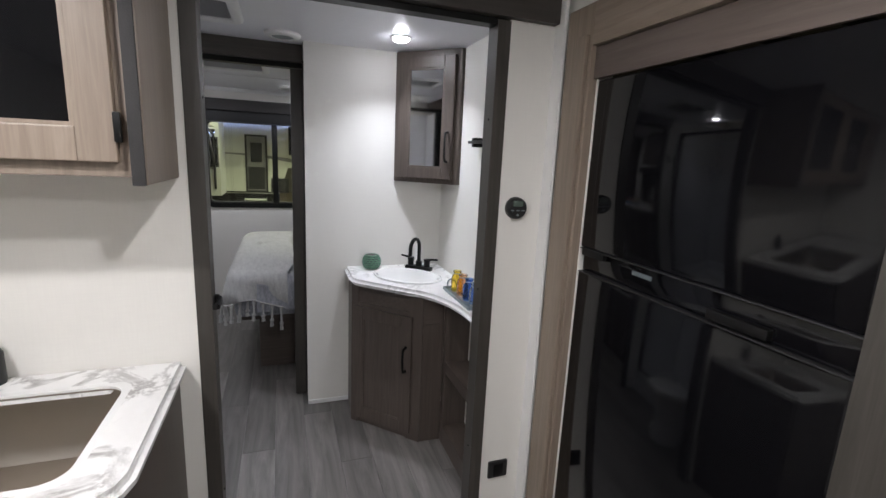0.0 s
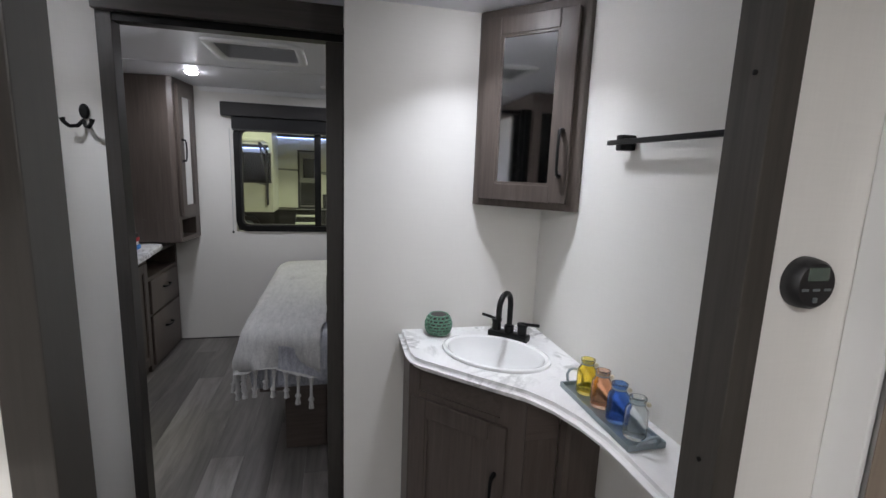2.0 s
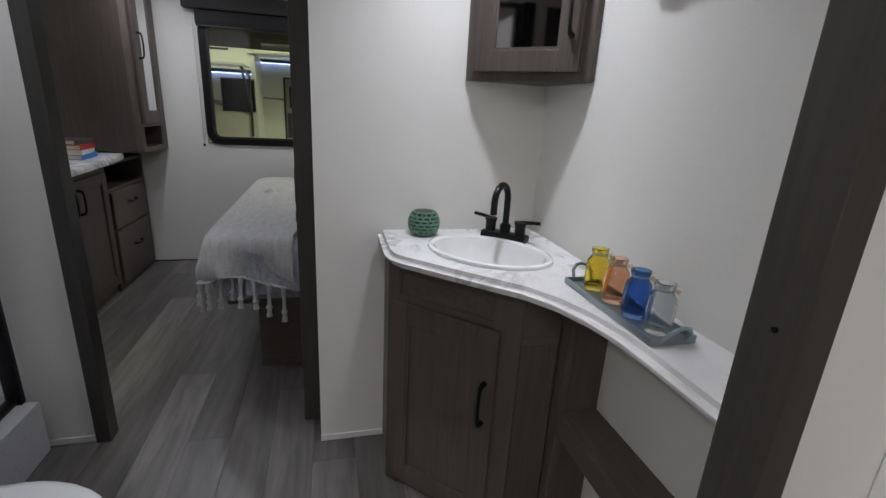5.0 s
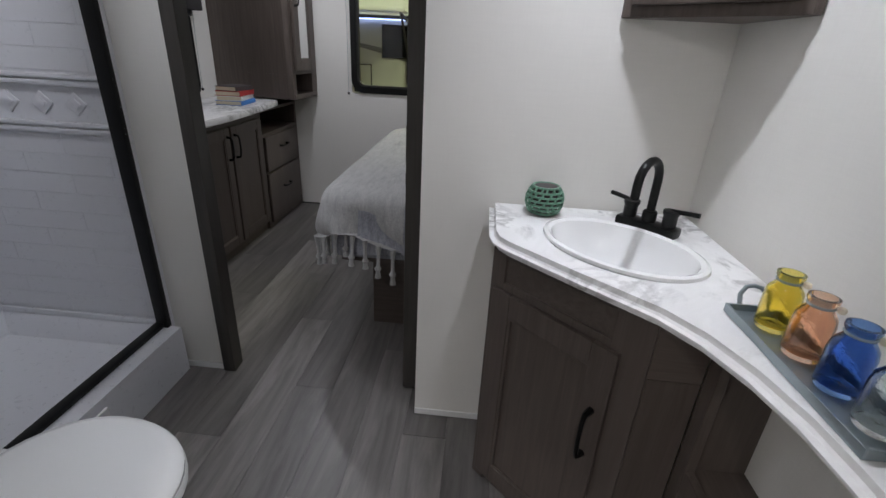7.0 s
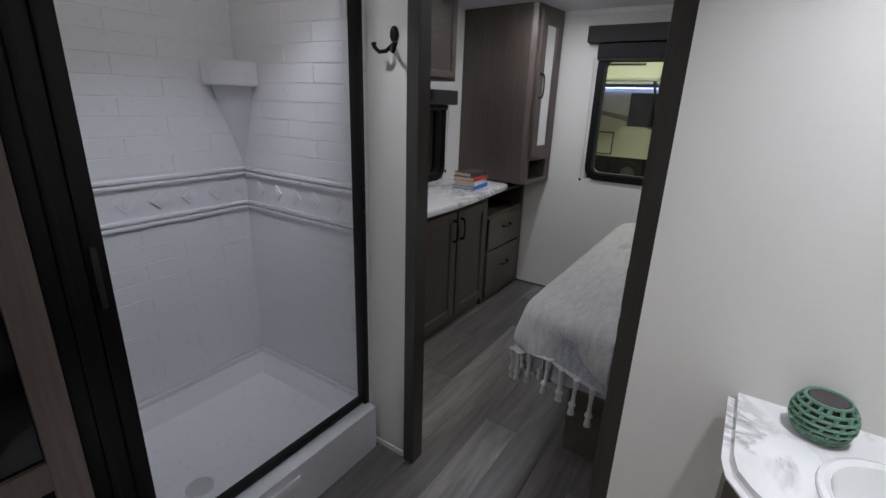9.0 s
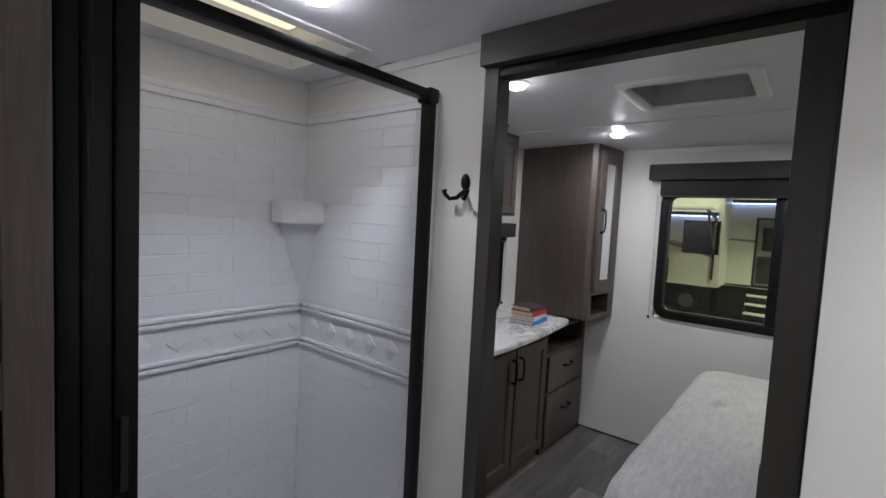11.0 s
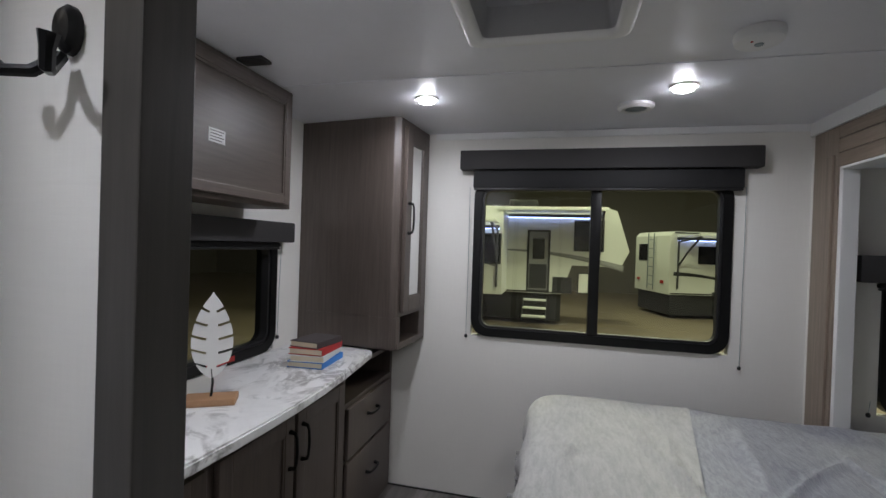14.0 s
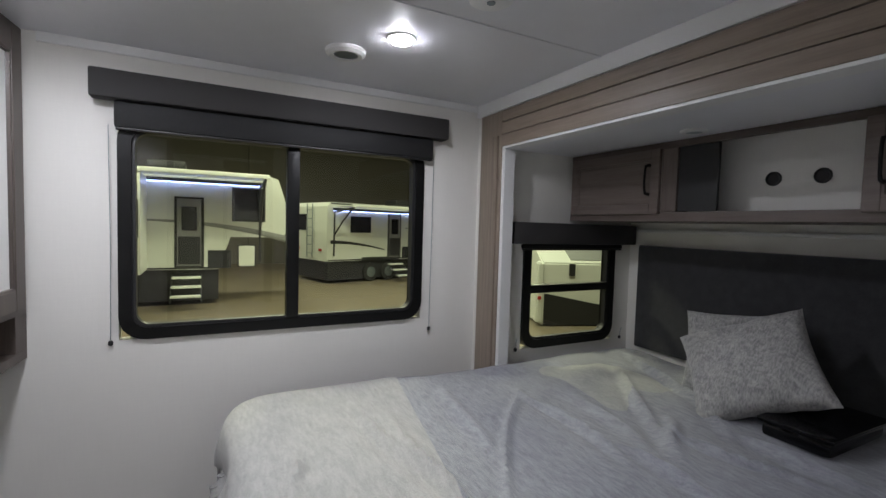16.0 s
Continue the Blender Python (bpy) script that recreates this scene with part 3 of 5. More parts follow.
round_vent(0.435, 6.76, 0.075, ZC, "round white ceiling speaker with a grey grille")
round_vent(0.40, 4.80, 0.085, ZC, "round white ceiling vent in the bathroom", "air_vent")
round_vent(1.66, 6.2, 0.05, 1.78, "small round white lamp in the slide-out ceiling", "slide_lamp", 0.012)
al = thing("smoke_alarm", 0.655, 6.12, ZC, "round white smoke alarm on the ceiling", "smoke alarm")
part("body", lathe([(0.062, -0.001), (0.064, -0.012), (0.06, -0.03), (0.05, -0.036), (0, -0.036)], 0.655, 6.12, ZC, 32), WHITEPL, al)
part("button", lathe([(0.012, -0.036), (0.011, -0.039), (0, -0.039)], 0.655, 6.12, ZC, 14), ZINC, al, "small grey test button")
part("indicator", lathe([(0.004, -0.036), (0.003, -0.038), (0, -0.038)], 0.63, 6.10, ZC, 8), REDC, al, "tiny red indicator")

sk = thing("skylight", (SX0 + SX1) / 2, (SY0 + SY1) / 2, ZC, "white framed shower skylight, warm light behind its dome", "skylight", "", "structure")
b = bmesh.new()
rings = []
for d, z in ((-0.035, -0.001), (-0.035, -0.008), (0.0, -0.01), (0.03, 0.04), (0.045, 0.10), (0.055, 0.11)):
    rings.append([b.verts.new((x, y, ZC + z)) for x, y in ((SX0 + d, SY0 + d), (SX1 - d, SY0 + d), (SX1 - d, SY1 - d), (SX0 + d, SY1 - d))])
for p, q in zip(rings, rings[1:]):
    for i in range(4):
        b.faces.new((p[i - 1], p[i], q[i], q[i - 1]))
part("skylight_frame", b, WHITEPL, sk, smooth=False)
# the dome is no lamp: its emission replaces hall light coming through
part("dome", box(SX0 + 0.05, SX1 - 0.05, SY0 + 0.05, SY1 - 0.05, ZC + 0.10, ZC + 0.13, 0.01), SKYGLOW, sk, "warm translucent dome, emission standing in for hall light")

# ---- bathroom: shower ----
SHX = -0.48
sh = thing("shower_stall", -0.84, 4.56, 0, "white moulded shower stall with brick-pattern walls", "shower")
PB = 4.10
part("wall_panel", box(XL + 0.001, XL + 0.02, PB, Y2L + 0.011, 0.12, 1.89, 0.004), SHOWERPL, sh)
part("wall_panel", box(XL + 0.02, SHX, Y2L - 0.012, Y2L + 0.0115, 0.12, 1.89, 0.004), SHOWERPL, sh)
part("wall_panel", box(XL + 0.02, SHX, PB - 0.02, PB, 0.12, 1.89, 0.004), SHOWERPL, sh)
part("top_ledge", box(XL + 0.001, XL + 0.034, PB, Y2L, 1.862, 1.885, 0.006), SHOWERPL, sh)
part("top_ledge", box(XL + 0.034, SHX, Y2L - 0.026, Y2L, 1.862, 1.885, 0.006), SHOWERPL, sh)
# pan: sloped floor, cove, threshold
b = bmesh.new()
px0, px1, py0, py1 = XL + 0.02, SHX + 0.04, PB, Y2L - 0.012
rings = [[b.verts.new(p) for p in ((px0 + d, py0 + d, z), (px1 - e, py0 + d, z), (px1 - e, py1 - d, z), (px0 + d, py1 - d, z))]
         for d, e, z in ((0, 0, 0.0), (0, 0, 0.20), (0.008, 0.10, 0.205), (0.022, 0.108, 0.19), (0.05, 0.125, 0.125), (0.09, 0.16, 0.112), (0.30, 0.28, 0.106))]
for p, q in zip(rings, rings[1:]):
    for i in range(4):
        b.faces.new((p[i - 1], p[i], q[i], q[i - 1]))
b.faces.new(rings[-1])
part("pan", b, SHOWERPL, sh, "white moulded shower pan with a raised threshold")
part("drain", lathe([(0.045, 0), (0.045, 0.004), (0.035, 0.005), (0.0, 0.003)], -0.72, 4.42, 0.108, 20), CHROME, sh, "round chrome drain")
part("threshold_plate", box(SHX + 0.041, SHX + 0.05, 4.42, 4.62, 0.13, 0.165, 0.003), WHITEPL, sh)
for z in (0.938, 0.958, 1.085, 1.105):
    part("band_moulding", box(XL + 0.02, XL + 0.034, PB, Y2L - 0.012, z - 0.008, z + 0.008, 0.006), SHOWERPL, sh)
    part("band_moulding", box(XL + 0.034, SHX, Y2L - 0.026, Y2L - 0.012, z - 0.008, z + 0.008, 0.006), SHOWERPL, sh)
for z in (0.218, 1.853):
    part("edge_moulding", box(XL + 0.02, XL + 0.032, PB, Y2L - 0.012, z - 0.012, z + 0.012, 0.005), SHOWERPL, sh)
    part("edge_moulding", box(XL + 0.032, SHX - 0.05, Y2L - 0.024, Y2L - 0.012, z - 0.012, z + 0.012, 0.005), SHOWERPL, sh)
# diamonds in the band
for k in range(8):
    y = PB + 0.09 + k * 0.115
    for s in (0.036, 0.018):
        bm = box(-0.003, 0.003 + 0.002 * (s < 0.03), -s / 1.4, s / 1.4, -s / 1.4, s / 1.4, 0.002, pose(XL + 0.022, y, 1.022, 45))
        part("diamond", bm, SHOWERPL, sh)
for k in range(6):
    x = XL + 0.11 + k * 0.115
    for s in (0.036, 0.018):
        bm = box(-s / 1.4, s / 1.4, -0.003 - 0.002 * (s < 0.03), 0.003, -s / 1.4, s / 1.4, 0.002, pose(x, Y2L - 0.013, 1.022, 0, 45))
        part("diamond", bm, SHOWERPL, sh)
# corner shelf
b = bmesh.new()
pts = [(XL + 0.02, Y2L - 0.012)] + [(XL + 0.02 + 0.15 * math.sin(a), Y2L - 0.012 - 0.15 * math.cos(a)) for a in (radians(d) for d in range(0, 91, 15))]
merge(b, prism(pts, 1.44, 1.53, 0.006))
pts2 = [(XL + 0.02, Y2L - 0.012)] + [(XL + 0.02 + 0.11 * math.sin(a), Y2L - 0.012 - 0.11 * math.cos(a)) for a in (radians(d) for d in range(0, 91, 15))]
b2 = bmesh.new()
lo = [b2.verts.new((XL + 0.021, Y2L - 0.013, 1.12)) for _ in pts2]
hi = [b2.verts.new((x, y, 1.44)) for x, y in pts2]
for i in range(1, len(hi)):
    b2.faces.new((lo[0], hi[i - 1], hi[i]))
merge(b, b2)
part("corner_shelf", b, SHOWERPL, sh, "white moulded corner shelf")

sf = thing("shower_screen", SHX - 0.01, 4.56, 0.2, "black retractable shower screen frame, slid open", "shower screen")
part("post", box(SHX - 0.045, SHX, Y2L - 0.03, Y2L - 0.004, 0.20, 1.885, 0.004), BLACK, sf)
part("top_rail", box(SHX - 0.045, SHX, PB + 0.02, Y2L - 0.03, 1.862, 1.89, 0.004), BLACK, sf)
part("corner_block", box(SHX - 0.05, SHX + 0.006, Y2L - 0.045, Y2L - 0.001, 1.852, 1.896, 0.006), BLACK, sf)
part("bottom_rail", box(SHX - 0.045, SHX - 0.012, PB + 0.02, Y2L - 0.03, 0.206, 0.226, 0.004), BLACK, sf)
hs = part("housing", box(SHX - 0.06, SHX + 0.02, PB - 0.02, PB + 0.06, 0.205, 1.90, 0.012), BLACK, sf)
part("housing_rib", box(SHX - 0.02, SHX + 0.03, PB + 0.012, PB + 0.03, 0.205, 1.90, 0.008), BLACK, hs)
lead = part("leading_bar", box(SHX - 0.05, SHX + 0.004, PB + 0.065, PB + 0.105, 0.226, 1.86, 0.006), BLACK, sf)
part("grip", box(SHX + 0.002, SHX + 0.022, PB + 0.07, PB + 0.084, 0.96, 1.10, 0.005), BLACKPL, lead)

# linen cabinet with dark panels beside the shower
lc = thing("linen_cabinet", -0.8, 3.92, 0, "tall ash-look cabinet with black inset panels", "cabinet")
# light ash frame darkened to the brown wood, so its shade sits in the colour
part("body", box(XL, -0.46, 3.77, PB - 0.022, 0, ZC - 0.002, 0.003), BEDWOOD, lc)
LM = face_to(-0.46, 3.775, 0.05, 0)
ld = part("door", box(0.0, 0.30, -0.006, 0, 0, 1.9, 0.002, LM), BEDWOOD, lc, "", False)
for x0, x1 in ((0, 0.06), (0.24, 0.30)):
    part("stile", box(x0, x1, -0.022, -0.006, 0, 1.9, 0.002, LM), BEDWOOD, ld, "", False)
for z0, z1 in ((0, 0.07), (0.56, 0.63), (1.12, 1.19), (1.83, 1.9)):
    part("rail", box(0.06, 0.24, -0.022, -0.006, z0, z1, 0.002, LM), BEDWOOD, ld, "", False)
for z0, z1 in ((0.07, 0.56), (0.63, 1.12), (1.19, 1.83)):
    part("panel", box(0.06, 0.24, -0.010, -0.006, z0, z1, 0, LM), GLOSSBLACK, ld, "black glass panel", False)

# robe hook
hk = thing("robe_hook", -0.36, Y2L, 1.6, "matte black double robe hook on the white wall", "hook")
part("plate", lathe([(0.0, 0.0), (0.015, 0.0), (0.015, 0.007), (0.011, 0.013), (0.0, 0.015)], 0, 0, 0, 16, 1, 1.7, pose(-0.36, Y2L + 0.0115, 1.605, 90)), BLACK, hk)
for s in (-1, 1):
    part("prong", tube([(-0.36, Y2L, 1.575), (-0.36 + s * 0.012, Y2L - 0.018, 1.555), (-0.36 + s * 0.028, Y2L - 0.032, 1.552), (-0.36 + s * 0.04, Y2L - 0.04, 1.565), (-0.36 + s * 0.043, Y2L - 0.041, 1.578)], 0.0065, 8, None, (1, 1, 1, 1, 1.4)), BLACK, hk)

# ---- bathroom: toilet ----
TX, TY = -0.095, 4.165
to = thing("toilet", TX, TY, 0, "white plastic caravan toilet with its lid closed", "toilet")
def egg(r, n=36):
    pts = []
    for i in range(n):
        a = i * math.tau / n
        c, s = math.cos(a), math.sin(a)
        pts.append((TX + (0.225 if c > 0 else 0.19) * r * c, TY + 0.185 * r * s))
    return pts
def stack(levels, closed=True):
    b = bmesh.new()
    rings = [[b.verts.new((x, y, z)) for x, y in egg(r)] for r, z in levels]
    for p, q in zip(rings, rings[1:]):
        for i in range(len(p)):
            b.faces.new((p[i - 1], p[i], q[i], q[i - 1]))
    b.faces.new(rings[0]), b.faces.new(rings[-1])
    return b
part("bowl", stack([(0.72, 0.0), (0.74, 0.03), (0.60, 0.10), (0.58, 0.2), (0.80, 0.32), (0.94, 0.38), (0.95, 0.396)]), CERAMIC, to)
part("seat", stack([(0.98, 0.397), (1.0, 0.402), (1.0, 0.412), (0.985, 0.417)]), CERAMIC, to)
part("lid", stack([(0.97, 0.418), (0.985, 0.422), (0.985, 0.43), (0.955, 0.437), (0.86, 0.441), (0.5, 0.444), (0.1, 0.445)]), CERAMIC, to)
part("hinge_block", box(TX - 0.25, TX - 0.16, TY - 0.09, TY + 0.09, 0.0, 0.41, 0.02), CERAMIC, to)
part("pedal", box(TX - 0.05, TX + 0.05, TY + 0.13, TY + 0.16, 0.02, 0.05, 0.008), CERAMIC, to)

# ---- bathroom: vanity ----
VT = 0.838
top_line = [(XR - 0.001, Y2R - 0.001), (0.705, Y2R - 0.001), (0.703, 4.66), (0.712, 4.615), (0.735, 4.58), (0.87, 4.445), (0.995, 4.325), (1.04, 4.255), (1.072, 4.17), (1.09, 4.08), (1.094, 4.0), (1.094, 3.80), (1.10, 3.765), (XR - 0.001, 3.762)]
BX, BY = 1.005, 4.61
RT = math.radians(-45)
def oval(a, b_, n=40):
    out = []
    for i in range(n):
        t = i * math.tau / n
        u, v = a * math.cos(t), b_ * math.sin(t)
        out.append((BX + u * math.cos(RT) - v * math.sin(RT), BY + u * math.sin(RT) + v * math.cos(RT)))
    return out
vt = thing("vanity_worktop", 0.95, 4.5, VT - 0.036, "white marble-look vanity top with a curved edge", "countertop")
part("top", slab(top_line, oval(0.178, 0.128), VT - 0.036, VT, 0.016), MARBLE, vt, smooth=False)
basin = thing("wash_basin", BX, BY, VT, "oval white ceramic wash basin set in the marble top", "sink")
b = bmesh.new()
rings = [[b.verts.new((x, y, VT + z)) for x, y in oval(0.178 * k, 0.128 * k)] for k, z in ((1.10, 0.001), (1.09, 0.008), (1.04, 0.011), (0.98, 0.006), (0.93, -0.02), (0.82, -0.07), (0.6, -0.1), (0.2, -0.112), (0.1, -0.114))]
for p, q in zip(rings, rings[1:]):
    for i in range(40):
        b.faces.new((p[i - 1], p[i], q[i], q[i - 1]))
b.faces.new(rings[-1])
part("bowl", b, CERAMIC, basin)
part("drain", lathe([(0.02, 0.0), (0.02, 0.003), (0.0, 0.002)], BX, BY, VT - 0.113, 16), CHROME, basin)

fa = thing("faucet", 1.105, 4.745, VT, "matte black gooseneck faucet with two lever handles", "faucet")
FM = pose(1.105, 4.74, VT, 0, 0, -45)
def fpart(name, bm):
    bmesh.ops.transform(bm, matrix=FM, verts=bm.verts)
    return part(name, bm, BLACK, fa)
fpart("base", box(-0.078, 0.078, -0.025, 0.025, 0, 0.026, 0.008))
arc = [(0, 0.0, 0.02), (0, 0.0, 0.11)] + [(0, -0.05 + 0.05 * math.cos(a), 0.135 + 0.05 * math.sin(a)) for a in (radians(d) for d in range(0, 181, 20))] + [(0, -0.1, 0.10)]
fpart("spout", tube(arc, 0.0105, 12))
fpart("collar", lathe([(0.018, 0.02), (0.018, 0.05), (0.013, 0.055), (0.0, 0.055)], 0, 0, 0, 16))
for s in (-1, 1):
    fpart("valve", lathe([(0.017, 0.022), (0.017, 0.055), (0.02, 0.06), (0.02, 0.068), (0, 0.07)], s * 0.052, 0, 0, 16))
    fpart("lever", tube([(s * 0.05, 0, 0.066), (s * 0.085, 0.002, 0.07), (s * 0.115, 0.004, 0.072)], 0.006, 8))

va = thing("vanity_cabinet", 0.9, 4.6, 0, "dark stained corner vanity cabinet with one door", "cabinet")
A, B, C = (0.725, 4.685), (1.033, 4.375), (1.14, 4.372)
ZV = VT - 0.037
part("body", prism([(0.733, Y2R - 0.001), A, B, C, (C[0], 4.60), (1.0, Y2R - 0.001)], 0.0, ZV - 0.15, 0.002), DARKWOOD, va, smooth=False)
part("top_rail", prism([(0.733, Y2R - 0.001), A, B, C, (C[0], 4.385), (1.025, 4.40), (0.75, 4.68), (0.75, Y2R - 0.001)], ZV - 0.15, ZV, 0.001), DARKWOOD_X, va, smooth=False)
ddx, ddy = B[0] - A[0], B[1] - A[1]
dl = math.hypot(ddx, ddy)
dang = math.degrees(math.atan2(ddy, ddx)) - 90
def on_face(s, z, off=0.0):
    return face_to(A[0] + ddx / dl * s, A[1] + ddy / dl * s, z, dang)
vd = shaker("door", dl - 0.075, 0.645, on_face(0.018, 0.035), DARKWOOD, va, 0.062)
pull(0.13, on_face(dl - 0.088, 0.45) @ pose(0, -0.02, 0), vd)
for s0, s1, z0, z1 in ((0.0, 0.045, 0.0, ZV), (dl - 0.085, dl, 0.0, ZV), (0.045, dl - 0.085, ZV - 0.03, ZV), (0.045, dl - 0.085, ZV - 0.12, ZV - 0.1)):
    part("face_frame", box(s0, s1, -0.008, 0.0, z0, z1, 0.002, on_face(0.0, 0.0)), DARKWOOD, va, smooth=False)
# open shelf unit along the wall
sv = thing("open_shelf", 1.2, 4.07, 0, "dark stained open shelf unit below the vanity top", "shelf")
b = bmesh.new()
for y0, y1 in ((3.765, 3.80), (4.33, 4.371)):
    box(1.14, 1.16, y0, y1, 0, ZV, 0.002, None, b)
for z0, z1 in ((0, 0.10), (0.40, 0.46)):
    box(1.14, 1.16, 3.80, 4.33, z0, z1, 0.002, None, b)
part("face_frame", b, DARKWOOD, sv, smooth=False)
part("side", box(1.16, XR - 0.002, 4.35, 4.371, 0, ZV), DARKWOOD, sv, smooth=False)
part("side", box(1.16, XR - 0.002, 3.765, 3.785, 0, ZV), DARKWOOD, sv, smooth=False)
for z in (0.08, 0.44):
    part("board", box(1.16, XR - 0.002, 3.785, 4.35, z - 0.01, z + 0.008), DARKWOOD_Y, sv, smooth=False)

# medicine cabinet
mc = thing("medicine_cabinet", 1.15, 4.78, 1.33, "dark stained corner wall cabinet with a mirror door", "cabinet")
P, Q = (0.985, 4.885), (1.258, 4.605)
part("body", prism([(0.985, Y2R - 0.001), P, Q, (XR - 0.001, 4.605), (XR - 0.001, Y2R - 0.001)], 1.33, ZC - 0.003, 0.002), DARKWOOD, mc, smooth=False)
qx, qy = Q[0] - P[0], Q[1] - P[1]
ql = math.hypot(qx, qy)
qang = math.degrees(math.atan2(qy, qx)) - 90
MM = face_to(P[0] + qx / ql * 0.03, P[1] + qy / ql * 0.03, 1.355, qang)
md = shaker("door", ql - 0.06, ZC - 1.355 - 0.035, MM, DARKWOOD, mc, 0.06, 0.02, MIRROR, "mirror", "")
pull(0.15, MM @ pose(ql - 0.06 - 0.028, -0.02, 0.17), md)

# towel bar
tb = thing("towel_bar", 1.24, 4.1, 1.54, "matte black square towel bar on the white wall", "towel bar")
part("bar", box(1.226, 1.24, 3.915, 4.40, 1.541, 1.555, 0.003), BLACK, tb)
for y in (4.345, 3.93):
    part("bracket", box(1.228, XR - 0.001, y - 0.014, y + 0.014, 1.525, 1.568, 0.005), BLACK, tb)

# jars on a tray
tr = thing("tray", 1.165, 4.19, VT, "oblong zinc tray with loop handles on the marble top", "tray")
b = box(1.115, 1.215, 4.02, 4.345, VT + 0.001, VT + 0.005, 0.001)
for x0, x1, y0, y1 in ((1.115, 1.119, 4.02, 4.345), (1.211, 1.215, 4.02, 4.345), (1.119, 1.211, 4.02, 4.024), (1.119, 1.211, 4.341, 4.345)):
    box(x0, x1, y0, y1, VT + 0.004, VT + 0.017, 0.001, None, b)
part("body", b, ZINC, tr, smooth=False)
for y, s in ((4.345, 1), (4.02, -1)):
    part("handle", tube([(1.14, y, VT + 0.012), (1.142, y + s * 0.012, VT + 0.03), (1.152, y + s * 0.018, VT + 0.042), (1.165, y + s * 0.019, VT + 0.045), (1.178, y + s * 0.018, VT + 0.042), (1.188, y + s * 0.012, VT + 0.03), (1.19, y, VT + 0.012)], 0.004, 8), ZINC, tr)
JP = [(0.0, 0.002), (0.033, 0.002), (0.037, 0.01), (0.037, 0.07), (0.034, 0.085), (0.024, 0.097), (0.022, 0.104), (0.027, 0.112), (0.027, 0.118), (0.021, 0.119), (0.018, 0.105), (0.02, 0.096), (0.030, 0.083), (0.033, 0.07), (0.033, 0.012), (0.0, 0.008)]
for y, mat, lab in ((4.29, YELLOWG, "yellow"), (4.215, ORANGEG, "amber pink"), (4.14, BLUEG, "deep blue"), (4.068, CLEARG, "clear")):
    j = thing("glass_jar", 1.165, y, VT + 0.005, "small %s glass jar standing on the tray" % lab, "jar", "jars on the tray")
    part("jar", lathe([(r * 0.74, h * 0.86) for r, h in JP], 1.165, y, VT + 0.0055, 24), mat, j)
    part("cork_tag", lathe([(0, -0.006), (0.005, -0.004), (0.006, 0), (0.005, 0.004), (0, 0.006)], 1.183, y - 0.015, VT + 0.094, 8), PAPER, j, "small tan bead at the neck")
    part("cord", lathe([(0.0175, 0), (0.019, 0.002), (0.0175, 0.004)], 1.165, y, VT + 0.092, 20), ZINC, j)

# pierced green pot
gp = thing("pierced_bowl", 0.85, 4.82, VT, "round green ceramic bowl pierced with slots", "decor bowl")
b = bmesh.new()
rng = random.Random(4)
for k in range(7):
    z = 0.008 + k * 0.0115
    rr = 0.05 * math.sqrt(max(0.15, 1 - ((z - 0.04) / 0.052) ** 2))
    tube([(0.85 + rr * math.cos(a), 4.82 + rr * math.sin(a), VT + z) for a in (i * math.tau / 28 for i in range(29))], 0.0032, 6, b)
    if k < 6:
        z2 = z + 0.0115
        r2 = 0.05 * math.sqrt(max(0.15, 1 - ((z2 - 0.04) / 0.052) ** 2))
        for i in range(14):
            a = (i + 0.5 * (k % 2) + rng.uniform(-0.15, 0.15)) * math.tau / 14
            tube([(0.85 + rr * math.cos(a), 4.82 + rr * math.sin(a), VT + z), (0.85 + r2 * math.cos(a + 0.06), 4.82 + r2 * math.sin(a + 0.06), VT + z2)], 0.0035, 5, b)
part("lattice", b, GREENC, gp)
part("liner", lathe([(0, 0.002), (0.028, 0.002), (0.042, 0.025), (0.044, 0.045), (0.034, 0.07), (0.03, 0.078)], 0.85, 4.82, VT, 20), DARKC, gp)

# door latch handle on the first opening
lh = thing("door_strap", 0.189, 3.744, 1.018, "black slanted bar catch on the dark jamb", "handle")
part("bar", tube([(0.198, 3.720, 1.018), (0.203, 3.736, 1.022), (0.203, 3.751, 1.025), (0.198, 3.767, 1.029)], 0.008, 8, None, (1.2, 0.9, 0.9, 1.3)), BLACK, lh)
part("foot", box(0.186, 0.2, 3.759, 3.775, 1.017, 1.041, 0.003), BLACK, lh)
part("foot", box(0.186, 0.2, 3.714, 3.726, 1.010, 1.026, 0.003), BLACK, lh)

# ---- kitchen corner ----
th = thing("thermostat", 1.145, Y1, 1.31, "round black thermostat with a small display", "thermostat")
TM = pose(1.138, Y1, 1.312, 90)
part("body", lathe([(0.038, 0), (0.038, 0.008), (0.036, 0.02), (0.032, 0.024), (0, 0.024)], 0, 0, 0, 32, 1, 1, TM), BLACKPL, th)
part("display", box(1.12, 1.156, Y1 - 0.0255, Y1 - 0.023, 1.318, 1.338, 0.002), plain("lcd", (0.10, 0.13, 0.11), 0.2), th, "small grey-green display")
part("logo_dot", box(1.134, 1.142, Y1 - 0.0255, Y1 - 0.023, 1.286, 1.294, 0.002), ZINC, th, "tiny grey mark")
for s in (-0.02, 0.0, 0.02):
    part("button", box(1.138 + s - 0.006, 1.138 + s + 0.006, Y1 - 0.0252, Y1 - 0.023, 1.303, 1.307, 0.001), ZINC, th)
ol = thing("outlet", 1.145, Y1, 0.3, "small black power outlet low on the wall", "outlet")
part("plate", box(1.105, 1.185, Y1 - 0.012, Y1 - 0.0005, 0.265, 0.335, 0.005), BLACKPL, ol)
